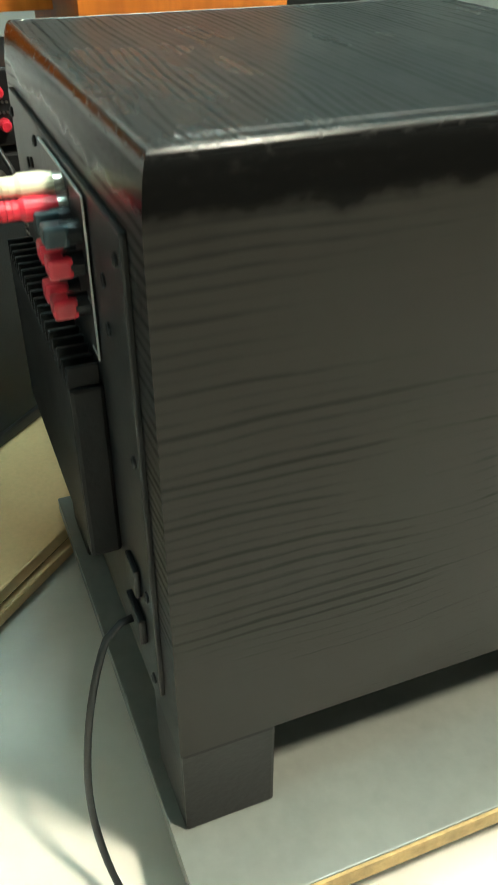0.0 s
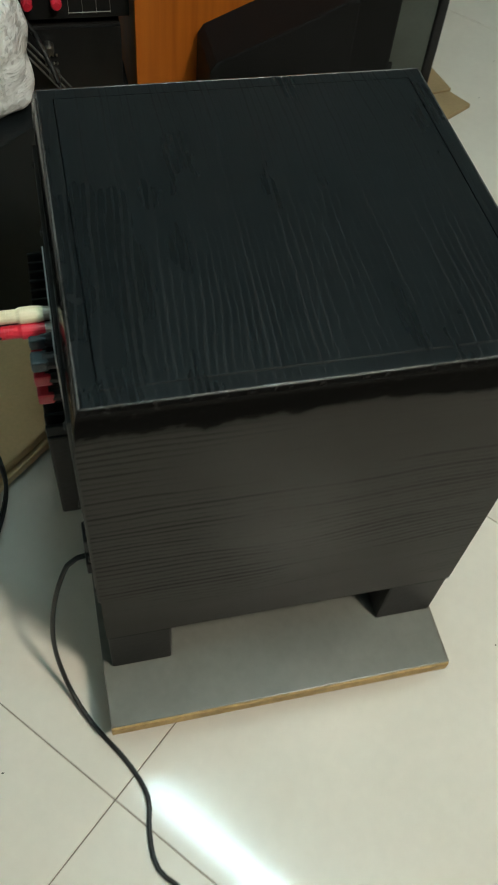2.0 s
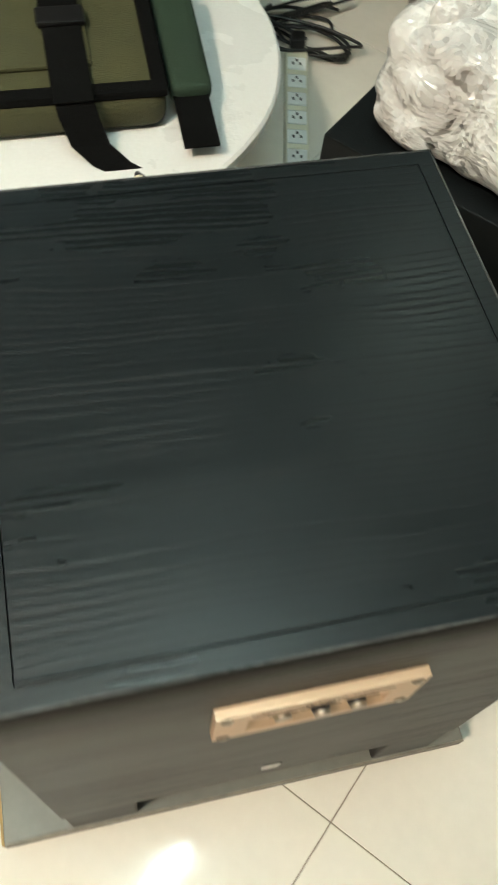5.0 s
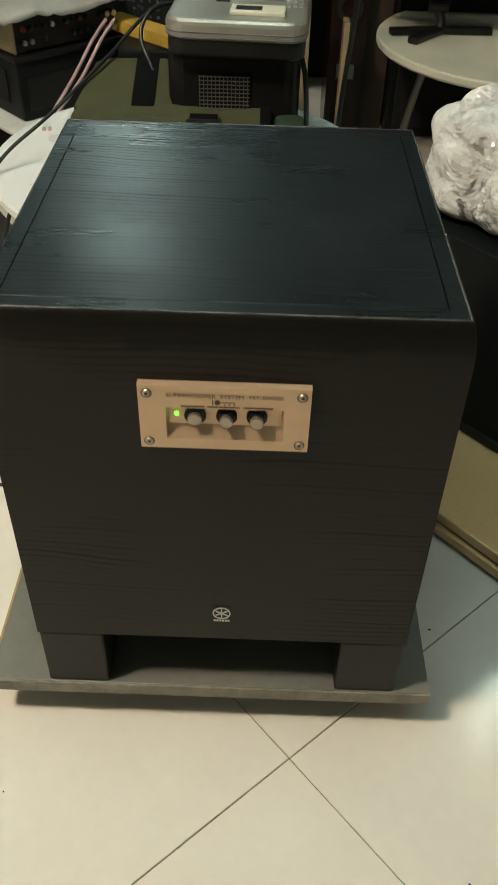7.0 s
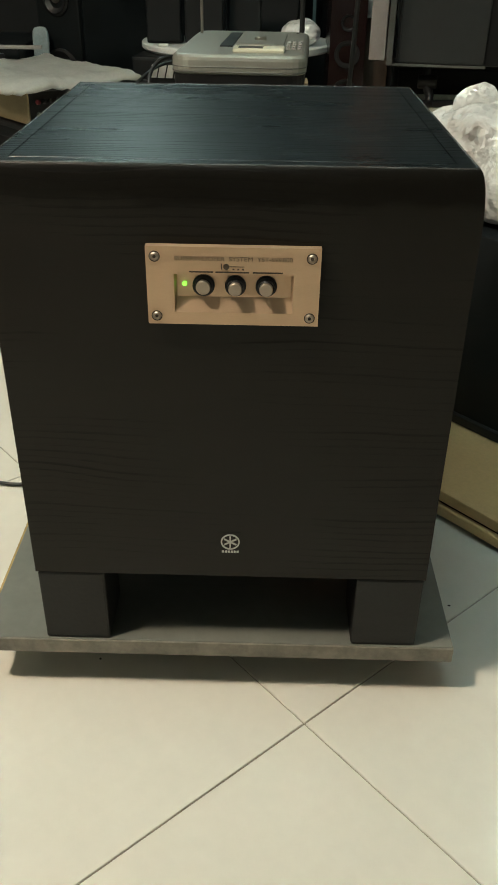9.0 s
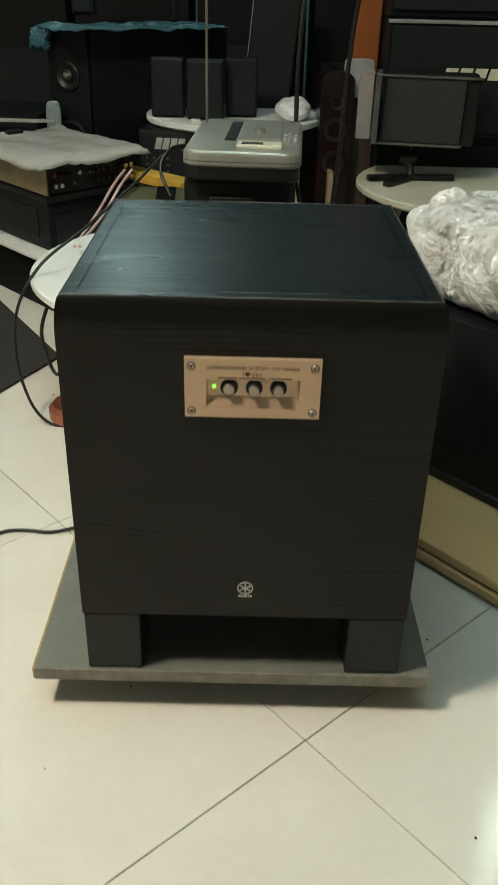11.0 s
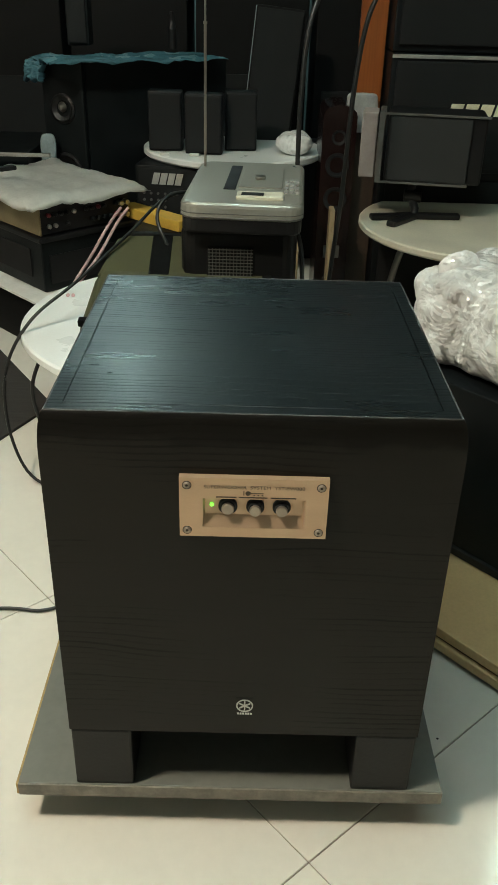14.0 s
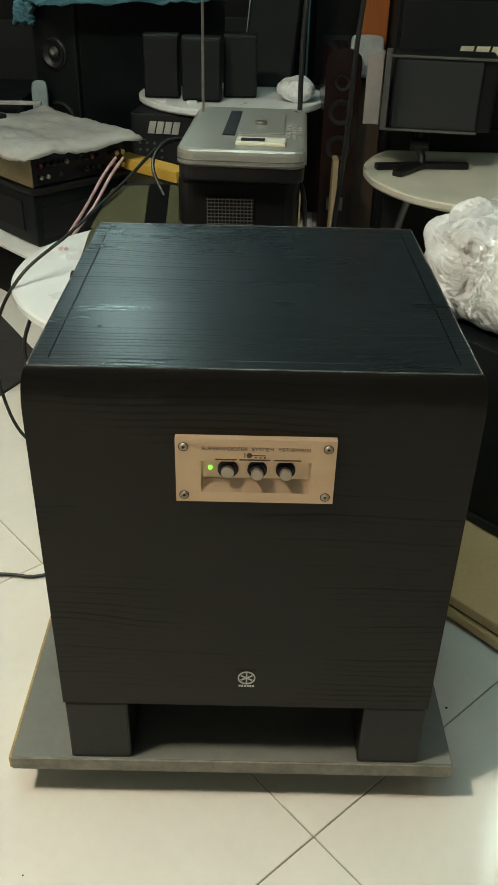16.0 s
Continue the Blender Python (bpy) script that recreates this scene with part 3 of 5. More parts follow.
    for x0, x1, z0, z1 in ((-0.1015, -0.1, 0.435, 0.537), (-0.1, 0.03, 0.537, 0.5382), (-0.1, -0.085, 0.472, 0.4732), (-0.1, -0.085, 0.437, 0.4382)):
        part("printed_line", bx(x0, x1, yb + 0.0055, yb + 0.0066, z0, z1, 0), M["emblem"], bp_)
    for z, mm in ((0.512, "teal_plug"), (0.493, "red_plug"), (0.467, "red_plug")):
        for x in (-0.084, -0.058):
            post = part("binding_post", cyl(0.0075, 0.012, Matrix.Translation((x, yb + 0.012, z)) @ back, segs=14), M["black_plastic"], bp_)
            part("post_cap", bx(x - 0.0075, x + 0.0075, yb + 0.013, yb + 0.028, z - 0.0065, z + 0.0065, 0.0025), M[mm], bp_, "coloured terminal cap")
    for x, z in ((-0.045, 0.530), (-0.052, 0.518)):
        part("socket", cyl(0.006, 0.016, Matrix.Translation((x, yb + 0.012, z)) @ back, segs=14), M["steel"], bp_)
    hs = part("heat_sink", bx(-0.097, 0.15, yb + 0.004, yb + 0.027, 0.275, 0.415, 0.003), M["heat_black"], bp_)
    for k in range(18):
        x = -0.095 + k * 0.0138
        part("fin", bx(x, x + 0.004, yb + 0.006, yb + 0.027, 0.415, 0.430, 0.0008, 1), M["heat_black"], hs)
    part("inlet", bx(-0.155, -0.12, yb + 0.004, yb + 0.010, 0.235, 0.258, 0.002), M["black_plastic"], bp_)
    part("switch", bx(-0.15, -0.125, yb + 0.004, yb + 0.009, 0.275, 0.30, 0.002), M["black_plastic"], bp_)
    for x, z in ((-0.13, 0.50), (-0.13, 0.47), (0.05, 0.50), (0.07, 0.49), (0.09, 0.505), (0.11, 0.50)):
        part("vent_hole", cyl(0.004, 0.002, Matrix.Translation((x, yb + 0.0042, z)) @ back, segs=10), M["dark"], bp_)
    return root


subwoofer()


# ---- board under the subwoofer ----
def plinth_board():
    root = empty("plinth_board")
    thing(root, "worn grey laminated board with raw yellow edge under the subwoofer", "board")
    part("board", bx(-0.276, 0.247, 0.0, 0.424, 0.0515, 0.0715, 0.0012), M["board_top"], root)
    part("raw_edge", bx(-0.279, -0.276, -0.001, 0.424, 0.052, 0.0705, 0.0008), M["mdf"], root, "raw yellow fibreboard edge")
    part("front_edge", bx(-0.276, 0.247, -0.0025, 0.0, 0.052, 0.0708, 0.0006), M["board_front"], root, "scuffed grey edge strip")
    # set back and coloured dark to stand in for the shadow below the board
    part("shade_underframe", bx(-0.235, 0.21, 0.075, 0.39, 0.0005, 0.0515, 0.002), M["brown_board"], root)
    return root


plinth_board()

# ---- right side: wrapped case on its cream plinth ----
def frame_from(p, q, z=0.0):
    """Axes with x along p to q on the plan."""
    a = math.atan2(q[1] - p[1], q[0] - p[0])
    return Matrix.Translation((p[0], p[1], z)) @ Matrix.Rotation(a, 4, "Z")


def cream_plinth():
    m = frame_from((0.046, 0.609), (0.381, 0.237))
    root = empty("cream_plinth", m)
    thing(root, "low plinth of stacked cream boards with dark gaps", "plinth")
    L, Dp = 0.80, 0.60
    part("top_board", prism([(0, 0.006), (L, 0.006), (L, Dp), (0.062, Dp), (0.055, 0.185)], 0.028, 0.046, bevel=0.003), M["cream_base"], root)
    part("middle_board", prism([(-0.002, 0.0), (L, 0.0), (L, Dp), (0.060, Dp), (0.053, 0.185)], 0.008, 0.024, bevel=0.003), M["cream_base"], root)
    part("dark_filler", prism([(0.010, 0.010), (L - 0.006, 0.010), (L - 0.006, Dp - 0.004), (0.07, Dp - 0.004), (0.064, 0.19)], 0.0005, 0.0285), M["maroon"], root, "dark red gap filler")


def black_case():
    m = frame_from((0.218, 0.693), (0.510, 0.370))
    root = empty("black_case", m)
    thing(root, "large black vinyl covered loudspeaker case on cream boards", "speaker")
    L, Dp = 0.418, 0.26
    part("cabinet", bx(0, L, 0.0, Dp, 0.0465, 0.362, 0.003, 2), M["black_cab"], root)
    part("bottom_lip", bx(-0.003, L + 0.003, -0.005, 0.03, 0.0465, 0.066, 0.006, 3), M["black_plastic"], root)


def crumple(sx, sy, sz, m, amp, seed, power=4.0, fine=5):
    """A rounded lump with folds, in a box of those half sizes, standing on z = 0."""
    bm = bmesh.new()
    bmesh.ops.create_icosphere(bm, subdivisions=fine, radius=1.0)
    for v in bm.verts:
        d = v.co.normalized()
        k = (abs(d.x) ** power + abs(d.y) ** power + abs(d.z) ** power) ** (-1 / power)
        p = Vector((d.x * k * sx, d.y * k * sy, d.z * k * sz))
        q = p * 9 + Vector((seed, seed * 2.3, 0))
        f = abs(noise.noise(q * 0.8)) + 0.4 * abs(noise.noise(q * 1.9)) + 0.10 * abs(noise.noise(q * 5.1))
        f += 0.30 * noise.voronoi(q * 1.1)[0][0]
        p += d * amp * (f - 0.5)
        p.z = max(p.z, -sz)
        p.z += sz
        v.co = p
    bmesh.ops.transform(bm, matrix=m, verts=bm.verts)
    return bm


def wrapped_parcel():
    m = frame_from((0.218, 0.693), (0.510, 0.370), 0.3625)
    root = part("wrapped_parcel", crumple(0.212, 0.138, 0.082, Matrix.Translation((0.232, 0.157, 0.0)), 0.032, 3.1, power=6.0, fine=6), M["wrap"], None, smooth=True)
    root.matrix_world = m
    thing(root, "parcel wrapped in crumpled shiny clear plastic film", "parcel")
    for sx, sy, sz, x, y, z, turn, seed in ((0.07, 0.03, 0.04, 0.30, 0.17, 0.125, 20, 8.4), (0.035, 0.010, 0.035, 0.10, 0.09, 0.135, 50, 2.2), (0.028, 0.008, 0.04, 0.19, 0.14, 0.13, -35, 5.9)):
        part("loose_film", crumple(sx, sy, sz, Matrix.Translation((x, y, z - 0.012)) @ Matrix.Rotation(radians(turn), 4, "Z"), 0.03, seed, power=1.6), M["wrap"], root, "loose tuft of clear film", True)


cream_plinth()
black_case()
wrapped_parcel()


# ---- behind: round table with bag and portable radio ----
def round_table(name, label, x, y, z, r, top, legs, thick=0.022):
    root = empty(name, Matrix.Translation((x, y, 0)))
    thing(root, label, "table")
    part("tabletop", lathe([(0, z - thick), (r - 0.006, z - thick), (r, z - thick + 0.006), (r, z - 0.004), (r - 0.004, z), (0, z)], 64), top, root)
    for k in range(legs):
        a = 2 * math.pi * k / legs + 0.5
        c, s_ = math.cos(a), math.sin(a)
        part("leg", tube([(c * r * 0.6, s_ * r * 0.6, z - thick), (c * r * 0.72, s_ * r * 0.72, z * 0.5), (c * r * 0.8, s_ * r * 0.8, 0.006)], 0.011), M["leg"], root)
    part("apron", lathe([(r * 0.62, z - thick), (r * 0.66, z - thick), (r * 0.66, z - thick - 0.03), (r * 0.62, z - thick - 0.03), (r * 0.62, z - thick)], 48), M["leg"], root)


round_table("round_table", "low round table with glossy white top", -0.125, 1.0, 0.30, 0.36, M["white_top"], 4)


def shoulder_bag():
    m = Matrix.Translation((-0.330, 0.798, 0.301)) @ Matrix.Rotation(radians(9), 4, "X") @ Matrix.Diagonal((1.12, 0.85, 0.75, 1))
    root = empty("shoulder_bag", m)
    thing(root, "olive canvas shoulder bag with black straps lying on round table", "bag")
    part("bag_body", bx(0, 0.33, 0, 0.27, 0.0, 0.075, 0.028, 4), M["olive"], root, smooth=True)
    part("flap", bx(0.012, 0.318, 0.018, 0.262, 0.072, 0.084, 0.006, 2), M["olive"], root)
    for x0, x1, y0, y1 in ((0.0, 0.33, 0.006, 0.028), (0.312, 0.33, 0.02, 0.26)):
        part("binding", bx(x0, x1, y0, y1, 0.07, 0.088, 0.004), M["webbing"], root, "black webbing binding")
    part("rear_flap", prism([(0.004, 0.25), (0.168, 0.25), (0.168, 0.40), (0.15, 0.415), (0.05, 0.41), (0.03, 0.395)], 0.05, 0.08, Matrix.Translation((0, 0.25, 0.05)) @ Matrix.Rotation(radians(15), 4, "X") @ Matrix.Translation((0, -0.25, -0.05)), bevel=0.008), M["olive"], root)
    part("rear_strap", bx(0.10, 0.138, 0.24, 0.41, 0.079, 0.084, 0.002, 2, Matrix.Translation((0, 0.25, 0.05)) @ Matrix.Rotation(radians(15), 4, "X") @ Matrix.Translation((0, -0.25, -0.05))), M["webbing"], root, "black webbing strap")
    part("pocket", bx(0.05, 0.25, 0.06, 0.20, 0.083, 0.094, 0.006), M["olive"], root)
    part("strap", bx(0.20, 0.245, -0.012, 0.2, 0.094, 0.099, 0.002), M["webbing"], root)
    part("buckle", bx(0.195, 0.25, 0.13, 0.165, 0.097, 0.108, 0.004), M["black_plastic"], root)
    bm = bmesh.new()
    rows = [(0.222, 0.0, 0.096), (0.226, -0.02, 0.07), (0.235, -0.04, 0.03), (0.255, -0.065, 0.012), (0.28, -0.09, 0.008)]
    for (xa, ya, za), (xb, yb, zb) in zip(rows, rows[1:]):
        q = [bm.verts.new(p) for p in ((xa - 0.022, ya, za), (xa + 0.022, ya, za), (xb + 0.022, yb, zb), (xb - 0.022, yb, zb))]
        bm.faces.new(q)
    bmesh.ops.remove_doubles(bm, verts=bm.verts[:], dist=1e-5)
    bmesh.ops.solidify(bm, geom=bm.faces[:], thickness=0.003)
    part("strap_tail", bm, M["webbing"], root)
    # side gusset and long strap
    part("gusset", bx(0.335, 0.385, 0.02, 0.26, 0.03, 0.07, 0.015, 3), M["green_strap"], root, "dark green side pocket", True)
    part("shoulder_strap", bx(0.338, 0.380, -0.075, 0.03, 0.045, 0.05, 0.002), M["webbing"], root)
    part("zip_pull", bx(0.03, 0.045, -0.012, 0.006, 0.06, 0.066, 0.002), M["steel"], root)


shoulder_bag()


def rounded(x0, x1, y0, y1, z0, z1, r, edge):
    """A flat block with corners rounded in plan and a small round on its edges."""
    o = []
    for cx, cy, a0 in ((x1 - r, y0 + r, -90), (x1 - r, y1 - r, 0), (x0 + r, y1 - r, 90), (x0 + r, y0 + r, 180)):
        o += [(cx + r * math.cos(radians(a0 + k * 18)), cy + r * math.sin(radians(a0 + k * 18))) for k in range(6)]
    bm = prism(o, z0, z1)
    rims = [e for e in bm.edges if abs(e.verts[0].co.z - e.verts[1].co.z) < 1e-6]
    bmesh.ops.bevel(bm, geom=rims, offset=edge, segments=3, affect="EDGES", profile=0.5, clamp_overlap=True)
    return bm


def mesh_speaker():
    root = empty("mesh_speaker", Matrix.Translation((-0.15, 1.0, 0.3005)))
    thing(root, "black plastic speaker box with perforated front on round table", "speaker")
    part("shell", rounded(0, 0.24, 0, 0.27, 0, 0.19, 0.03, 0.012), M["black_plastic"], root)
    gr = part("grille_plate", bx(0.055, 0.15, -0.004, 0.001, 0.07, 0.155, 0.001), M["dark"], root)
    for i in range(13):
        part("grille_wire", bx(0.058 + i * 0.0072, 0.0595 + i * 0.0072, -0.006, -0.004, 0.072, 0.153, 0), M["steel_dim"], gr)
    for i in range(12):
        part("grille_wire", bx(0.057, 0.149, -0.0062, -0.0042, 0.074 + i * 0.0069, 0.0755 + i * 0.0069, 0), M["steel_dim"], gr)


def radio():
    m = Matrix.Translation((-0.150, 0.965, 0.4915)) @ Matrix.Rotation(radians(-3), 4, "Z")
    root = empty("portable_radio", m)
    thing(root, "silver portable radio lying flat on a black speaker", "radio")
    part("lower_shell", rounded(0.003, 0.243, 0.004, 0.415, 0.0, 0.034, 0.03, 0.006), M["black_plastic"], root)
    part("upper_shell", rounded(0, 0.246, 0, 0.42, 0.026, 0.062, 0.034, 0.010), M["silver"], root, "silver upper shell")
    for z in (0.032, 0.040):
        part("trim_line", rounded(-0.0008, 0.2468, -0.0008, 0.4208, z, z + 0.002, 0.035, 0.0005), M["steel_dim"], root)
    part("handle_slot", bx(0.078, 0.103, 0.12, 0.36, 0.0615, 0.064, 0.001), M["black_plastic"], root)
    part("display", bx(0.11, 0.205, 0.035, 0.085, 0.0615, 0.069, 0.003), M["strip"], root, "pale display block")
    part("display_window", bx(0.12, 0.165, 0.045, 0.07, 0.069, 0.0696, 0), M["black_plastic"], root)
    part("raised_deck", bx(0.108, 0.2, 0.14, 0.34, 0.0615, 0.065, 0.002), M["silver"], root)
    for i in range(4):
        for j in range(3):
            part("button", bx(0.205 + j * 0.011, 0.213 + j * 0.011, 0.10 + i * 0.035, 0.12 + i * 0.035, 0.0615, 0.0645, 0.001), M["grey_panel"], root)
    part("knob", cyl(0.012, 0.008, Matrix.Translation((0.15, 0.22, 0.068)), segs=20, bevel=0.002), M["steel"], root)
    ant = part("antenna", cyl(0.0032, 0.30, Matrix.Translation((0.016, 0.35, 0.21)), segs=10), M["steel"], root, "telescopic chrome antenna")
    part("antenna_tip", cyl(0.0022, 0.26, Matrix.Translation((0.016, 0.35, 0.48)), segs=10), M["steel"], ant)
    part("antenna_joint", cyl(0.0045, 0.006, Matrix.Translation((0.016, 0.35, 0.36)), segs=10), M["steel"], ant)


mesh_speaker()
radio()


# ---- behind left: amplifier stack ----
def amplifier_stack():
    m = frame_from((-0.57, 1.53), (-0.36, 1.735))
    box_ = empty("storage_box", m)
    thing(box_, "dark scuffed box under black hi-fi unit", "box")
    part("carton", bx(-0.04, 0.34, -0.04, 0.46, 0.0005, 0.148, 0.004), M["matte_black"], box_)
    part("foam_sheet", bx(-0.06, 0.30, -0.07, 0.40, 0.148, 0.157, 0.004), M["foam"], box_, "grey white foam sheet")
    rec = empty("stereo_receiver", m)
    thing(rec, "black hi-fi unit standing on a carton", "hi-fi unit")
    part("case", bx(0.0, 0.32, 0.0, 0.44, 0.158, 0.30, 0.006), M["black_cab"], rec)
    part("front_recess", bx(0.02, 0.30, -0.003, 0.0, 0.18, 0.26, 0.001), M["black_plastic"], rec)
    part("side_recess", bx(-0.003, 0.0, 0.06, 0.36, 0.19, 0.27, 0.001), M["dark"], rec)
    part("lip", bx(-0.008, 0.33, -0.008, 0.45, 0.297, 0.312, 0.004), M["black_plastic"], rec)
    amp = empty("amplifier", m)
    thing(amp, "black amplifier with brass coloured side on a hi-fi unit", "amplifier")
    part("chassis", bx(0.005, 0.295, 0.012, 0.42, 0.318, 0.39, 0.002), M["black_metal"], amp)
    part("side_plate", bx(0.0, 0.005, 0.0, 0.425, 0.316, 0.392, 0.001), M["gold_side"], amp, "brass coloured side plate")
    rear = part("rear_panel", bx(0.005, 0.295, 0.004, 0.012, 0.318, 0.39, 0.001), M["black_plastic"], amp)
    fw = Matrix.Rotation(radians(90), 4, "X")
    random.seed(4)
    for i in range(13):
        for z in (0.338, 0.368):
            x = 0.03 + i * 0.02
            if random.random() < 0.8:
                part("socket", lathe([(0, 0), (0.006, 0), (0.006, 0.008), (0.003, 0.01), (0, 0.01)], 12, Matrix.Translation((x, 0.004, z)) @ fw),
                     M[random.choice(("steel", "black_metal", "black_metal", "red_dark"))], rear)
    for x in (0.26, 0.28):
        for z in (0.336, 0.37):
            part("post", cyl(0.007, 0.02, Matrix.Translation((x, -0.006, z)) @ fw, segs=12), M["steel"], rear)
    for y in (0.03, 0.38):
        part("foot", cyl(0.015, 0.006, Matrix.Translation((0.03, y, 0.315))), M["black_plastic"], amp)
        part("foot", cyl(0.015, 0.006, Matrix.Translation((0.26, y, 0.315))), M["black_plastic"], amp)
    sheet = draped(0.40, 0.50, 0.02, 9.0)
    ob = part("bubble_wrap_sheet", sheet, M["foam"], None, smooth=True)
    ob.matrix_world = m @ Matrix.Translation((-0.045, -0.03, 0.394))
    thing(ob, "white foam packing sheet draped over an amplifier", "packing sheet")
    rem = part("remote_control", bx(0, 0.05, 0, 0.025, 0, 0.012, 0.004), M["black_plastic"], None)
    rem.matrix_world = m @ Matrix.Translation((0.03, 0.23, 0.443))
    thing(rem, "small black remote lying on white foam sheet", "remote")


def draped(w, d, t, k, drop=0.03, nx=28, ny=32, wave=0.5):
    """A loose rippled sheet with thickness; its rim hangs a little."""
    bm = bmesh.new()
    grid = []
    for j in range(ny + 1):
        row = []
        for i in range(nx + 1):
            u, v = i / nx, j / ny
            e = min(u, 1 - u, v, 1 - v)
            z = wave * 0.02 * noise.noise(Vector((u * k * 0.5, v * k * 0.5, 1.7))) + wave * 0.012 * noise.noise(Vector((u * k * 2, v * k * 2, 4)))
            z += 0.022 - drop * max(0, (0.1 - e) / 0.1) ** 2 * 0.7
            wob = wave * 0.02 * noise.noise(Vector((u * 5, v * 5, 9)))
            row.append(bm.verts.new((u * w + wob * (1 if e < 0.08 else 0), v * d + wob * (1 if e < 0.08 else 0), z)))
        grid.append(row)
    for j in range(ny):
        for i in range(nx):
            bm.faces.new((grid[j][i], grid[j][i + 1], grid[j + 1][i + 1], grid[j + 1][i]))
    bmesh.ops.solidify(bm, geom=bm.faces[:], thickness=t * 0.5)
    return bm


amplifier_stack()


# ---- behind: loudspeakers along the back ----
def speaker(name, label, m, w, d, h, drivers=(), cloth=None, body="black_cab", bevel=0.006):
    root = empty(name, m)
    thing(root, label, "speaker")
    part("cabinet", bx(0, w, 0, d, 0.0005, h, bevel), M[body], root)
    if cloth:
        x0, x1, z0, z1 = cloth
        part("grille", bx(x0, x1, -0.012, 0.001, z0, z1, 0.004), M["grille"], root)
    fw = Matrix.Rotation(radians(90), 4, "X")
    for x, z, r in drivers:
        part("driver_rim", lathe([(r * 0.8, 0), (r, 0), (r, 0.005), (r * 0.86, 0.008), (r * 0.8, 0.004), (r * 0.8, 0)], 32, Matrix.Translation((x, 0, z)) @ fw), M["black_plastic"], root)
        part("cone", lathe([(r * 0.82, 0.003), (r * 0.35, -0.012), (r * 0.3, -0.006), (0, 0.004)], 32, Matrix.Translation((x, -0.006, z)) @ fw), M["cone"], root)
    return root


def letter_bars(parent, x0, x1, z, h, y, material, n=4, slant=0.25):
    """A logo as plain slanted blocks with a long underline to the side."""
    w = (x1 - x0) / n
    for k in range(n):
        bm = bmesh.new()
        xa = x0 + k * w
        o = [(xa, z), (xa + w * 0.82, z), (xa + w * 0.82 + slant * h, z + h), (xa + slant * h, z + h)]
        f = [bm.verts.new((p[0], y, p[1])) for p in o]
        b_ = [bm.verts.new((p[0], y + 0.003, p[1])) for p in o]
        bm.faces.new(f)
        bm.faces.new(b_[::-1])
        for i in range(4):
            bm.faces.new((f[i], b_[i], b_[(i + 1) % 4], f[(i + 1) % 4]))
        bmesh.ops.recalc_face_normals(bm, faces=bm.faces[:])
        part("logo_block", bm, material, parent)


# stacked cabinets on the far right
speaker("low_cabinet", "black loudspeaker cabinet at bottom of a stack", Matrix.Translation((0.38, 1.93, 0)), 0.72, 0.4, 0.435, cloth=(0.02, 0.70, 0.03, 0.41))
lo = speaker("stage_speaker", "wide black loudspeaker with pale logo in a stack", Matrix.Translation((0.38, 1.90, 0.436)), 0.72, 0.42, 0.325, cloth=(0.015, 0.705, 0.015, 0.305))
letter_bars(lo, 0.175, 0.35, 0.165, 0.032, -0.0165, M["logo_cream"])
part("logo_line", bx(0.14, 0.18, -0.015, -0.0125, 0.163, 0.168, 0), M["logo_cream"], lo)
part("edge_trim", bx(0.0, 0.72, -0.006, 0.0, 0.312, 0.322, 0.002), M["grey_panel"], lo, "pale worn edge strip")
speaker("stage_speaker", "wide black loudspeaker on top of a stack", Matrix.Translation((0.38, 1.91, 0.762)), 0.72, 0.42, 0.42, cloth=(0.015, 0.705, 0.02, 0.40))
ob = part("orange_board", bx(0.296, 0.372, 2.0, 2.03, 0.54, 1.2, 0.002), M["cherry_board"])
thing(ob, "upright orange veneered board beside black loudspeakers", "board")
ob = part("side_cupboard", bx(0.285, 0.376, 1.99, 2.3, 0.0005, 0.54, 0.004), M["brown_board"])
thing(ob, "narrow dark brown cupboard beside loudspeaker stack", "cupboard")
ob = part("foam_piece", crumple(0.045, 0.010, 0.055, Matrix.Translation((0.315, 1.975, 0.535)), 0.010, 5.0, power=9), M["grey_foam"], None, smooth=True)
thing(ob, "dusty grey foam piece hung by a board", "foam")

round_table("side_table", "round cream topped table with yellowed stains", 0.66, 1.68, 0.345, 0.36, M["cream_top"], 3)


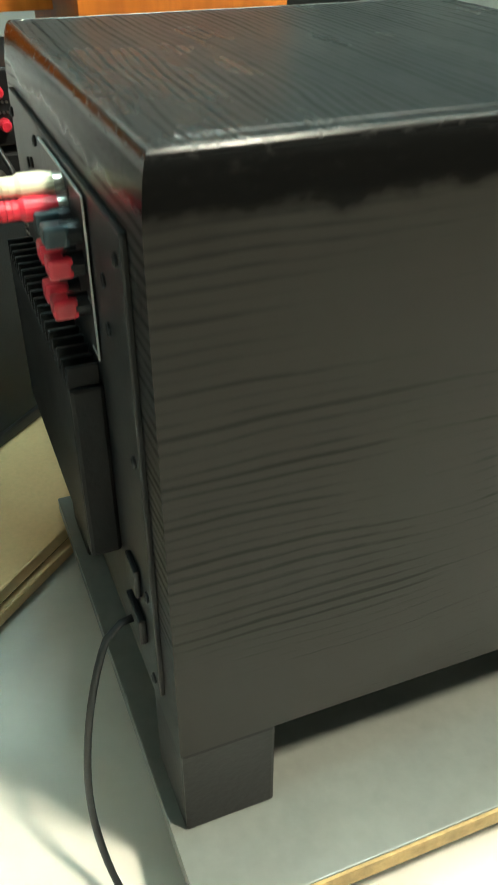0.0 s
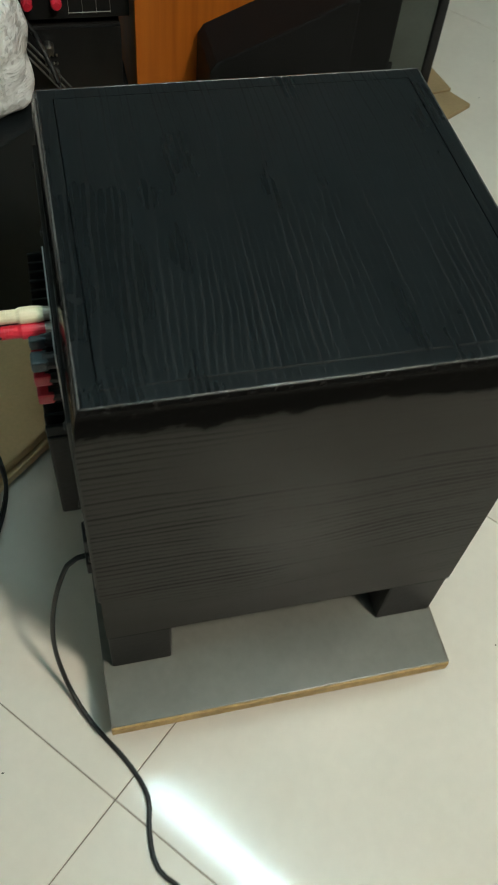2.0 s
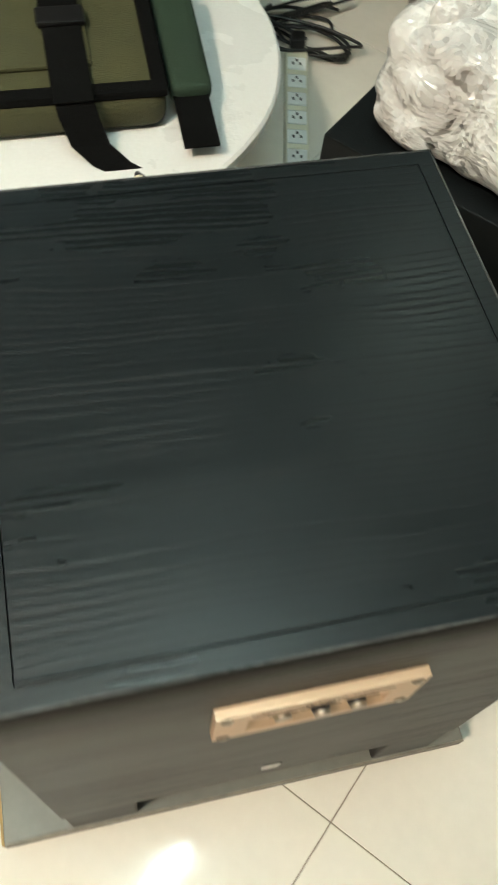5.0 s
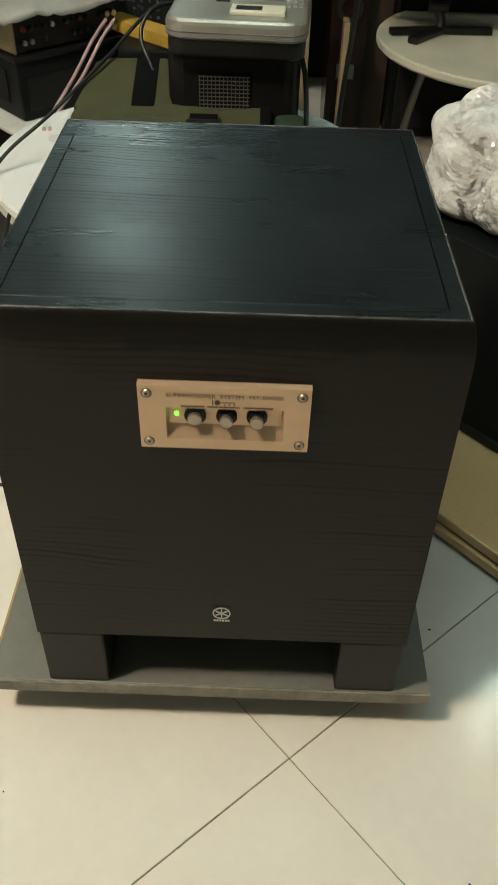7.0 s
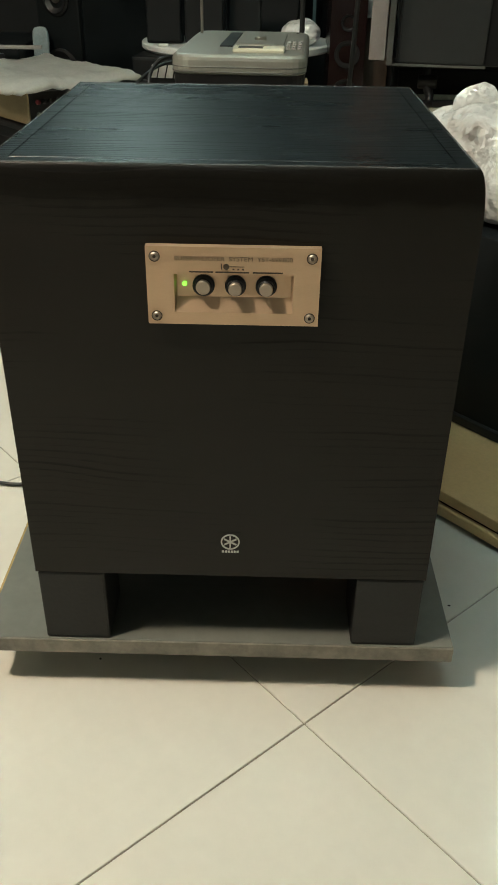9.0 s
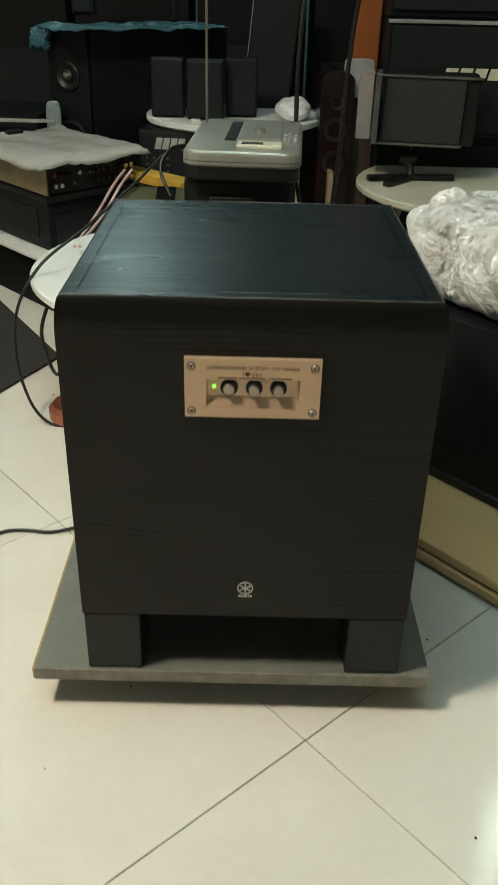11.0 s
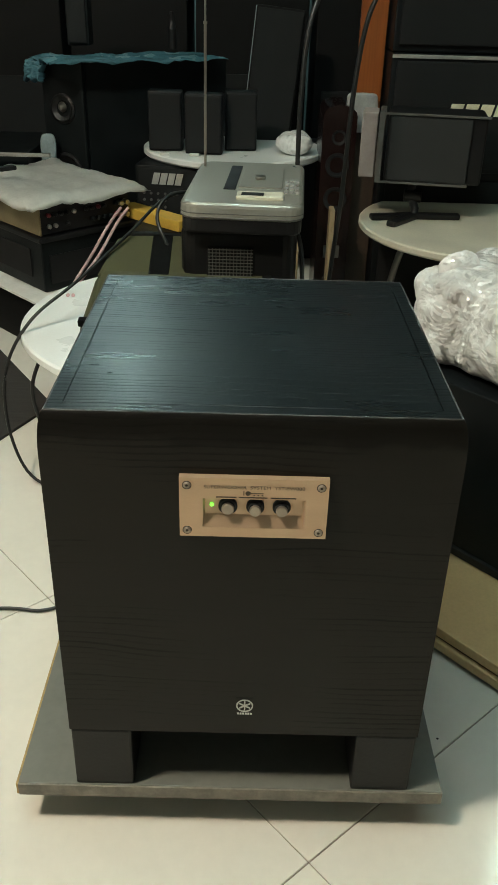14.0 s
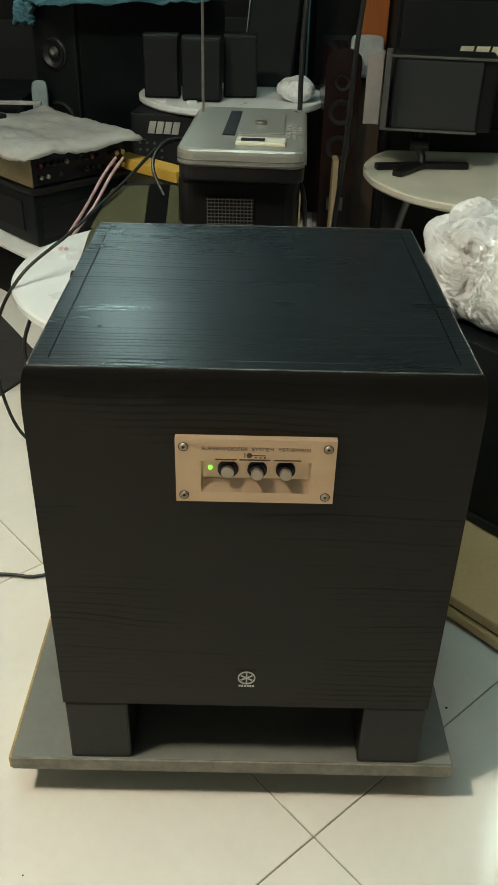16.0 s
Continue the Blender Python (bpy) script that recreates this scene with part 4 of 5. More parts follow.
def satellite():
    m = Matrix.Translation((0.345, 1.70, 0.0)) @ Matrix.Rotation(radians(-9), 4, "Z")
    root = empty("satellite_speaker", m)
    thing(root, "dark grey satellite speaker on a tilting table stand", "speaker")
    part("housing", bx(0.012, 0.275, 0.0, 0.16, 0.452, 0.628, 0.006), M["black_plastic"], root)
    part("grille", bx(0.018, 0.235, -0.012, 0.0, 0.456, 0.622, 0.004), M["grey_cloth"], root, "dark grey cloth grille")
    part("side_cheek", bx(-0.058, -0.016, 0.002, 0.10, 0.458, 0.628, 0.003), M["pale_cheek"], root, "pale dusty side cheek")
    part("end_frame", bx(-0.012, 0.004, -0.014, 0.10, 0.448, 0.634, 0.002), M["steel_dim"], root)
    part("top_rail", bx(0.0, 0.28, -0.014, -0.006, 0.626, 0.632, 0.001), M["steel_dim"], root)
    part("bottom_rail", bx(0.0, 0.24, -0.014, -0.006, 0.448, 0.454, 0.001), M["steel_dim"], root)
    part("pole", tube([(0.10, 0.06, 0.452), (0.095, 0.05, 0.41), (0.11, 0.04, 0.37), (0.11, 0.03, 0.352)], 0.012), M["black_plastic"], root)
    part("clamp", cyl(0.018, 0.05, Matrix.Translation((0.10, 0.05, 0.405)) @ Matrix.Rotation(radians(90), 4, "Y"), segs=16, bevel=0.003), M["black_metal"], root)
    for x0, y0, a in ((0.13, -0.10, 60), (-0.03, -0.02, 200), (0.16, 0.08, 10)):
        part("stand_foot", bx(0, 0.13, -0.014, 0.014, 0.3455, 0.362, 0.005, 2, Matrix.Translation((0.11, 0.03, 0)) @ Matrix.Rotation(radians(a + 180 if a == 60 else a), 4, "Z")), M["black_plastic"], root)


satellite()


def tower(x, y, w, d, h, ang):
    m = Matrix.Translation((x, y, 0)) @ Matrix.Rotation(radians(ang), 4, "Z")
    root = empty("tower_speaker", m)
    thing(root, "narrow glossy maroon tower loudspeaker with rounded top", "speaker")
    o = [(0, 0.0005), (w, 0.0005)] + [(w / 2 + w / 2 * math.cos(a), h - 0.03 + 0.03 * math.sin(a)) for a in np.linspace(0, math.pi, 9)]
    bm = bmesh.new()
    f = [bm.verts.new((p[0], 0, p[1])) for p in o]
    b_ = [bm.verts.new((p[0], d, p[1])) for p in o]
    bm.faces.new(f[::-1])
    bm.faces.new(b_)
    for i in range(len(o)):
        j = (i + 1) % len(o)
        bm.faces.new((f[i], f[j], b_[j], b_[i]))
    bmesh.ops.recalc_face_normals(bm, faces=bm.faces[:])
    part("cabinet", bm, M["maroon"], root)
    fw = Matrix.Rotation(radians(90), 4, "X")
    for z, r in ((h - 0.09, 0.022), (h - 0.17, 0.036), (h - 0.27, 0.036)):
        part("driver", lathe([(0, -0.004), (r * 0.3, -0.002), (r * 0.8, 0.001), (r * 0.86, 0.004), (r, 0.004), (r, 0)], 28, Matrix.Translation((w / 2, 0, z)) @ fw), M["cone"], root)
    part("vent", bx(w * 0.25, w * 0.75, -0.003, 0, 0.16, 0.20, 0.001), M["steel_dim"], root)


tower(0.200, 1.93, 0.10, 0.20, 0.615, 0)
ob = part("wooden_offcut", bx(0.115, 0.135, 1.72, 1.80, 0.0005, 0.40, 0.002), M["pale_wood"])
thing(ob, "pale wooden offcut standing among the loudspeakers", "wood")
ob = part("wooden_offcut", bx(0.225, 0.24, 1.78, 1.84, 0.0005, 0.345, 0.002), M["pale_wood"])
thing(ob, "pale wooden offcut standing among the loudspeakers", "wood")

# large speaker with blue film
m = frame_from((-0.672, 2.13), (-0.535, 2.07))
big = speaker("floor_speaker", "large black floor loudspeaker with silver tweeter under blue film", m, 0.152, 0.02, 0.70, ((0.075, 0.562, 0.045), (0.075, 0.37, 0.06)))
part("cabinet_side", prism([(0.0, 0.02), (0.152, 0.02), (0.44, 0.42), (0.29, 0.50)], 0.0005, 0.70, bevel=0.004), M["black_cab"], big)
part("tweeter_dome", lathe([(0, 0.014), (0.008, 0.012), (0.016, 0.0), (0, 0)], 20, Matrix.Translation((0.075, -0.004, 0.567)) @ Matrix.Rotation(radians(90), 4, "X")), M["steel"], big)
film = draped(0.21, 0.58, 0.004, 14.0, drop=0.012, wave=0.6)
ob = part("blue_film", film, M["blue_film"], None, smooth=True)
ob.matrix_world = m @ Matrix.Translation((-0.02, -0.015, 0.688)) @ Matrix.Rotation(radians(-36), 4, "Z") @ Matrix.Shear("XY", 4, (0.0, 0.0))
thing(ob, "pale blue plastic film laid over a black loudspeaker", "plastic film")
ob = part("film_flap", draped(0.07, 0.06, 0.003, 7.0), M["blue_film"], None, smooth=True)
ob.matrix_world = m @ Matrix.Translation((-0.03, -0.022, 0.698)) @ Matrix.Rotation(radians(78), 4, "X") @ Matrix.Translation((0, -0.06, 0))
thing(ob, "flap of blue plastic film hanging over a cabinet edge", "plastic film")
ob = part("film_scrap", crumple(0.022, 0.006, 0.045, Matrix.Identity(4), 0.012, 2.0, power=5), M["grey_film"], None, smooth=True)
ob.matrix_world = Matrix.Translation((-0.655, 2.075, 0.40))
thing(ob, "crumpled grey blue plastic scrap tucked by a cabinet", "plastic film")
speaker("side_case", "low black flight case beside the floor loudspeaker", Matrix.Translation((-1.12, 1.98, 0)), 0.42, 0.4, 0.445)
for x, z, w in ((-0.60, 0.732, 0.07),):
    speaker("cube_speaker", "small dark cube loudspeaker standing on blue film", Matrix.Translation((x, 2.22, z)), w, 0.08, 0.17, cloth=(0.006, w - 0.006, 0.01, 0.16))
for x, y in ((-0.28, 2.34),):
    ob = part("bottle", lathe([(0, 0), (0.014, 0), (0.015, 0.06), (0.006, 0.085), (0.006, 0.11), (0, 0.11)], 16, Matrix.Translation((x, y, 0.722))), M["black_plastic"])
    thing(ob, "small dark bottle standing on a loudspeaker", "bottle")

# flat speakers on a small round shelf table
round_table("shelf_table", "small round white topped table among loudspeakers", -0.07, 2.15, 0.455, 0.29, M["white_top"], 3)
for x, w, a in ((-0.33, 0.105, 0), (-0.215, 0.115, -4), (-0.095, 0.10, 3)):
    speaker("panel_speaker", "flat dark grey panel loudspeaker on white round table", Matrix.Translation((x, 2.03 + 0.01 * a, 0.4552)) @ Matrix.Rotation(radians(a), 4, "Z"), w, 0.05, 0.175, cloth=(0.004, w - 0.004, 0.008, 0.169))
for x in (-0.29, -0.20):
    ob = part("label_card", bx(x, x + 0.03, 1.955, 1.975, 0.4552, 0.462, 0.002), M["foam"])
    thing(ob, "small white card on a round table", "card")
ob = part("clear_bag", crumple(0.06, 0.05, 0.035, Matrix.Translation((0.12, 2.03, 0.4552)), 0.022, 6.1, power=2.2), M["wrap"])
thing(ob, "crumpled clear plastic bag on a round table", "plastic bag")
b2 = speaker("logo_speaker", "black loudspeaker with silver logo under a round table", Matrix.Translation((-0.365, 1.94, 0.0)) @ Matrix.Rotation(radians(-8), 4, "Z"), 0.30, 0.2, 0.431, cloth=(0.01, 0.29, 0.02, 0.425))
letter_bars(b2, 0.055, 0.15, 0.378, 0.034, -0.0165, M["emblem"])
for i in range(3):
    for j in range(4):
        part("rivet", cyl(0.004, 0.004, Matrix.Translation((0.03 + j * 0.022, -0.014, 0.31 + i * 0.02)) @ Matrix.Rotation(radians(90), 4, "X"), segs=8), M["steel_dim"], b2)
# leaning wedge and tall dark cabinets behind
lean = empty("leaning_panel", Matrix.Translation((-0.05, 2.27, 0.40)) @ Matrix.Rotation(radians(-8), 4, "X") @ Matrix.Shear("XY", 4, (0.20, 0.0)))
thing(lean, "tall dark loudspeaker panel leaning at an angle", "speaker")
part("cabinet", prism([(0, 0.006), (0.16, 0.006), (0.16, 0.05), (0, 0.05)], 0, 0.46, bevel=0.005), M["matte_black"], lean)
part("grille", bx(0.006, 0.154, 0.0, 0.006, 0.008, 0.452, 0.002), M["grille"], lean)
part("side_strip", bx(-0.003, 0.0, 0.008, 0.048, 0.004, 0.456, 0.001), M["grey_film"], lean, "pale blue grey edge strip")
speaker("stand_case", "dark case that carries a leaning panel", Matrix.Translation((-0.10, 2.44, 0)), 0.36, 0.12, 0.42)
for x, w, h in ((-1.75, 0.5, 1.1), (-1.22, 0.52, 1.25), (-0.67, 0.42, 1.18), (-0.22, 0.40, 1.3), (0.21, 0.16, 1.2), (1.14, 0.5, 1.2), (1.66, 0.5, 1.1)):
    speaker("tall_cabinet", "tall black loudspeaker cabinet in a row along back wall", Matrix.Translation((x, 2.62, 0)), w, 0.4, h, cloth=(0.03, w - 0.03, 0.05, h * 0.48), body="matte_black")
ob = part("yellow_plank", bx(-0.02, 0.24, -0.03, 0.03, 0.0, 0.03, 0.003), M["yellow"])
ob.matrix_world = Matrix.Translation((-0.38, 1.83, 0.0)) @ Matrix.Rotation(radians(-40), 4, "Z")
thing(ob, "yellow wooden plank lying on a low black case", "plank")
ob.matrix_world = Matrix.Translation((-0.365, 1.80, 0.313)) @ Matrix.Rotation(radians(-42), 4, "Z")
ob = part("plank_stand", bx(-0.34, -0.18, 1.62, 1.8, 0.0005, 0.312, 0.006), M["black_cab"])
thing(ob, "low black case that carries a yellow plank", "case")
ob = part("rail", bx(-1.0, -0.62, 1.93, 1.945, 0.445, 0.455, 0.002), M["grey_panel"])
thing(ob, "thin grey strip lying on a black flight case", "strip")


# ---- east side: orange cabinet, rack, wedge monitor ----
def orange_cabinet():
    root = empty("orange_cabinet")
    thing(root, "tall orange veneered cabinet with dark interior", "cabinet")
    part("side_panel", bx(0.74, 0.765, -0.08, 0.24, 0.0005, 0.70, 0.002), M["orange_wood"], root, "orange veneered side")
    part("back_panel", bx(0.765, 1.25, 0.20, 0.22, 0.0005, 0.70, 0.002), M["orange_wood"], root)
    part("shelf_board", bx(0.93, 1.25, 0.24, 0.62, 0.50, 0.52, 0.002), M["orange_wood"], root)
    part("upper_board", bx(1.05, 1.07, 0.24, 0.95, 0.52, 0.70, 0.002), M["orange_wood"], root)
    part("post", bx(1.05, 1.25, 0.60, 0.62, 0.0005, 0.5, 0.002), M["orange_wood"], root)


def rack_unit(z0, h, y0, y1, red):
    root = empty("rack_amplifier")
    thing(root, "black rack amplifier with terminals and printed lines", "amplifier", "rack amplifiers")
    part("chassis", bx(0.775, 1.04, y0, y1, z0, z0 + h, 0.003), M["black_metal"], root)
    pan = part("rear_panel", bx(0.77, 0.775, y0, y1, z0 + 0.003, z0 + h - 0.003, 0.001), M["black_plastic"], root)
    for k in range(4 if red else 0):
        y = y0 + 0.03 + k * 0.022
        part("printed_line", bx(0.7692, 0.77, y, y + 0.0006, z0 + 0.01, z0 + h - 0.01, 0), M["grey_panel"], pan)
    for k in range(3 if red else 0):
        z = z0 + 0.012 + k * (h - 0.024) / 2
        part("printed_line", bx(0.7685, 0.77, y0 + 0.03, y0 + 0.097, z, z + 0.0006, 0), M["grey_panel"], pan)
    side = Matrix.Rotation(radians(-90), 4, "Y")
    for y, z in ((y0 + 0.115, z0 + h * 0.3), (y0 + 0.12, z0 + h * 0.72), (y0 + 0.16, z0 + h * 0.3), (y0 + 0.165, z0 + h * 0.72)):
        part("terminal", lathe([(0, 0), (0.009, 0), (0.009, 0.014), (0.006, 0.02), (0, 0.02)], 14, Matrix.Translation((0.77, y, z)) @ side), M["red_plug"] if red else M["steel"], pan)
    for k in range(8):
        y = y0 + 0.108 + (k % 4) * 0.006
        part("dip", cyl(0.002, 0.004, Matrix.Translation((0.768, y, z0 + h * (0.45 if k < 4 else 0.58))) @ side, segs=8), M["steel"], pan)


orange_cabinet()
rack_unit(0.34, 0.11, 0.245, 0.60, True)
rack_unit(0.22, 0.11, 0.26, 0.64, False)
rack_unit(0.0465, 0.170, 0.25, 0.62, False)


def wedge_monitor():
    root = empty("wedge_monitor")
    thing(root, "black floor monitor speaker with a slanted top", "speaker")
    o = [(0.14, 0.0005), (0.14, 0.33), (0.13, 0.345), (-0.07, 0.43), (-0.09, 0.43), (-0.09, 0.0005)]
    bm = bmesh.new()
    a = [bm.verts.new((0.62, y, z)) for y, z in o]
    b_ = [bm.verts.new((0.735, y, z)) for y, z in o]
    bm.faces.new(a)
    bm.faces.new(b_[::-1])
    for i in range(len(o)):
        j = (i + 1) % len(o)
        bm.faces.new((a[i], b_[i], b_[j], a[j]))
    bmesh.ops.recalc_face_normals(bm, faces=bm.faces[:])
    bmesh.ops.bevel(bm, geom=bm.edges[:], offset=0.004, segments=2, affect="EDGES", profile=0.6)
    part("housing", bm, M["matte_black"], root)
    part("grille", bx(0.612, 0.62, -0.07, 0.12, 0.03, 0.31, 0.003), M["grille"], root)


wedge_monitor()
ob = part("plastic_strip", crumple(0.012, 0.015, 0.24, Matrix.Translation((0.92, -0.10, 0.0005)), 0.008, 1.3), M["wrap"])
thing(ob, "narrow roll of clear plastic standing on the floor", "plastic film")
ob = part("dark_case", bx(0.86, 1.2, -0.27, -0.12, 0.0005, 0.62, 0.006), M["matte_black"])
thing(ob, "dark narrow case standing beside a grey panel", "case")


def grey_screen():
    root = empty("screen_panel")
    thing(root, "dark grey green flat panel with black rounded rim", "panel")
    part("panel_face", bx(0.99, 1.02, -0.41, -0.275, 0.004, 0.75, 0.004), M["screen"], root)
    part("rim", bx(0.985, 1.04, -0.432, -0.41, 0.0005, 0.76, 0.008, 3), M["black_plastic"], root)
    part("catch", bx(0.984, 0.99, -0.335, -0.32, 0.085, 0.10, 0.002), M["dark"], root)


grey_screen()
ob = part("cardboard_sheet", bx(0, 0.22, 0, 0.14, 0.0005, 0.012, 0.002, 1, Matrix.Translation((0.95, -0.53, 0)) @ Matrix.Rotation(radians(30), 4, "Z")), M["cardboard"])
thing(ob, "flat brown cardboard sheet lying on the tiles", "cardboard")
ob = part("cardboard_sheet", bx(0, 0.2, 0, 0.10, 0.012, 0.02, 0.002, 1, Matrix.Translation((1.0, -0.50, 0)) @ Matrix.Rotation(radians(10), 4, "Z")), M["cardboard"])
thing(ob, "flat brown cardboard sheet lying on another", "cardboard")


# ---- floor: mat, power strip, cables ----
def floor_mat():
    root = part("floor_mat", prism([(-0.485, 1.15), (-0.60, 0.90), (-1.5, 1.25), (-1.3, 1.95), (-0.86, 1.72)], 0.0005, 0.008, bevel=0.001), M["mat_rib"])
    thing(root, "dark charcoal ribbed floor mat on the tiles", "mat")


floor_mat()


def power_strip():
    m = frame_from((0.30, 0.975), (0.385, 1.315))
    root = empty("power_strip", m)
    thing(root, "long white power strip lying on the tiled floor", "power strip")
    part("housing", bx(0, 0.36, -0.022, 0.022, 0.0005, 0.034, 0.005), M["strip"], root)
    for k in range(6):
        x = 0.04 + k * 0.052
        s_ = part("outlet", bx(x - 0.018, x + 0.018, -0.018, 0.018, 0.034, 0.0352, 0.002), M["white_top"], root)
        for dx, dy in ((0.0, -0.007), (0.0, 0.007), (0.010, 0.0)):
            part("slot", bx(x + dx - 0.0035, x + dx + 0.0035, dy - 0.002, dy + 0.002, 0.035, 0.0358, 0), M["dark"], s_)
    part("plug", bx(0.335, 0.37, -0.015, 0.015, 0.034, 0.06, 0.006), M["black_plastic"], root)


power_strip()


def cable(label, points, r=0.0035, material="rubber", cat="cable", sides=8):
    ob = part("cable", tube(points, r, sides), M[material])
    return thing(ob, label, cat)


cable("black mains lead from the subwoofer across the tiles",
      [(-0.138, 0.424, 0.247), (-0.14, 0.445, 0.235), (-0.155, 0.468, 0.17), (-0.17, 0.478, 0.09), (-0.20, 0.47, 0.025), (-0.245, 0.448, 0.006), (-0.30, 0.412, 0.0045),
       (-0.345, 0.393, 0.0045), (-0.385, 0.397, 0.0045), (-0.425, 0.393, 0.0045), (-0.475, 0.36, 0.0045), (-0.60, 0.36, 0.0045), (-0.9, 0.50, 0.0045), (-1.3, 0.55, 0.0045)], 0.0030)
for dx, mm, lab, zz in ((-0.015, "white_plug", "cream", 0.530), (-0.022, "red_plug", "red", 0.518)):
    root = empty("audio_lead")
    thing(root, lab + " audio plug lead hanging from the subwoofer", "cable")
    y = D + 0.012
    back = Matrix.Rotation(radians(-90), 4, "X")
    part("plug_body", lathe([(0, 0), (0.0065, 0), (0.0075, 0.006), (0.0075, 0.020), (0.006, 0.023), (0.0045, 0.036), (0.003, 0.041), (0, 0.041)], 18, Matrix.Translation((dx - 0.03, y, zz)) @ back), M[mm], root, lab + " plug with a ribbed sleeve")
    for k in range(4):
        part("sleeve_ring", lathe([(0.0045, 0), (0.0062, 0), (0.0062, 0.003), (0.0045, 0.003), (0.0045, 0)], 14, Matrix.Translation((dx - 0.03, y + 0.024 + k * 0.0036, zz)) @ back), M[mm], root)
    part("lead", tube([(dx - 0.03, y + 0.040, zz), (dx - 0.02, y + 0.058, zz - 0.02), (dx + 0.05, y + 0.085, zz - 0.15), (dx + 0.10, y + 0.10, 0.2), (dx + 0.11, y + 0.10, 0.05), (dx + 0.04, y + 0.13, 0.006), (dx - 0.05, y + 0.17, 0.004), (dx - 0.07, y + 0.28, 0.004), (dx + 0.02, y + 0.36, 0.004)], 0.003), M["rubber"], root)
cable("thin black cable sweeping from radio over round table to floor",
      [(-0.12, 1.30, 0.50), (-0.20, 1.22, 0.50), (-0.27, 1.10, 0.45), (-0.36, 0.98, 0.385), (-0.45, 0.90, 0.32), (-0.50, 0.86, 0.22), (-0.49, 0.82, 0.09), (-0.43, 0.79, 0.006), (-0.3, 0.80, 0.004), (-0.15, 0.86, 0.004)], 0.0035)
cable("coiled dark cable looped below the round table edge", [(-0.42, 0.86, 0.27), (-0.44, 0.83, 0.2), (-0.41, 0.80, 0.12), (-0.37, 0.80, 0.16), (-0.38, 0.82, 0.24)], 0.004)
ob = part("copper_coil", lathe([(0.05, 0.0), (0.06, 0.01), (0.06, 0.03), (0.05, 0.04), (0.04, 0.03), (0.04, 0.01), (0.05, 0.0)], 32, Matrix.Translation((-0.38, 0.83, 0.0005))), M["copper"])
thing(ob, "coil of copper coloured wire on the floor", "wire coil")
for k in range(2):
    cable("pale pink speaker wire hanging from the amplifier", [(-0.375 + k * 0.02, 1.69, 0.36), (-0.40 + k * 0.02, 1.62, 0.33), (-0.43 + k * 0.02, 1.50, 0.28), (-0.435 + k * 0.012, 1.30, 0.275), (-0.425 + k * 0.01, 1.18, 0.285), (-0.415 + k * 0.012, 1.11, 0.304)], 0.0042, "pink_wire")
cable("black cable hanging down from above behind the radio", [(0.17, 1.45, 1.2), (0.16, 1.42, 0.98), (0.115, 1.38, 0.86), (0.10, 1.36, 0.7), (0.10, 1.36, 0.5), (0.095, 1.37, 0.30), (0.10, 1.42, 0.12)], 0.006)
cable("black cable hanging down beside the maroon tower speaker", [(0.31, 1.55, 1.2), (0.30, 1.52, 0.98), (0.255, 1.5, 0.86), (0.235, 1.5, 0.7), (0.225, 1.5, 0.45), (0.21, 1.52, 0.2), (0.22, 1.56, 0.005)], 0.006)
cable("black cable bundle running beside the portable radio", [(0.09, 1.34, 0.55), (0.105, 1.28, 0.545), (0.10, 1.15, 0.535), (0.085, 1.06, 0.50), (0.10, 1.02, 0.44), (0.11, 1.06, 0.304)], 0.005)
cable("thin black cable bent down from the radio's side", [(-0.15, 1.2, 0.52), (-0.19, 1.15, 0.52), (-0.21, 1.12, 0.48), (-0.18, 1.08, 0.42), (-0.165, 1.06, 0.36), (-0.17, 1.04, 0.304)], 0.004)
loose = empty("loose_adapter")
thing(loose, "small black adapter plug with thin lead on cream boards", "plug")
part("plug_body", bx(0.722, 0.752, 0.412, 0.438, 0.0465, 0.068, 0.004), M["black_plastic"], loose)
part("lead", tube([(0.735, 0.438, 0.055), (0.755, 0.46, 0.0493), (0.745, 0.485, 0.0493), (0.715, 0.48, 0.0493), (0.70, 0.46, 0.0493), (0.685, 0.435, 0.0493), (0.68, 0.40, 0.0493), (0.70, 0.375, 0.0493), (0.73, 0.37, 0.0493)], 0.0028), M["rubber"], loose)
random.seed(11)
for k in range(4):
    pts = [(0.405 + (0.06 + 0.015 * k) * math.cos(a * (1.3 + 0.2 * k) + k) + 0.04 * random.random(), 1.37 + 0.08 * math.sin(a + k * 0.8) + 0.03 * random.random(), 0.006 + 0.010 * k + 0.004 * math.sin(a * 3)) for a in np.linspace(0, 7.5, 14)]
    cable("tangled black cable lying by the power strip", pts, 0.0034)
cable("thin loose cable lying on the tiles", [(1.85, -1.10, 0.003), (1.70, -1.085, 0.003), (1.60, -1.06, 0.003), (1.55, -1.0, 0.003), (1.555, -0.90, 0.003), (1.535, -0.81, 0.003), (1.565, -0.785, 0.003), (1.592, -0.82, 0.003), (1.57, -0.90, 0.003)], 0.0035)
for k in range(3):
    cable("pale clear lead hanging in front of the rack amplifiers", [(0.742, 0.44 - 0.012 * k, 0.33), (0.748 - 0.004 * k, 0.395 - 0.012 * k, 0.27), (0.74, 0.35 - 0.010 * k, 0.21), (0.735, 0.312 - 0.006 * k, 0.15), (0.73, 0.30, 0.09), (0.735, 0.315 + 0.01 * k, 0.0495)], 0.0016, "steel_dim")
cable("thin black lead hanging behind the black case", [(0.60, 0.43, 0.46), (0.63, 0.40, 0.4), (0.60, 0.37, 0.33), (0.64, 0.35, 0.25)], 0.004)

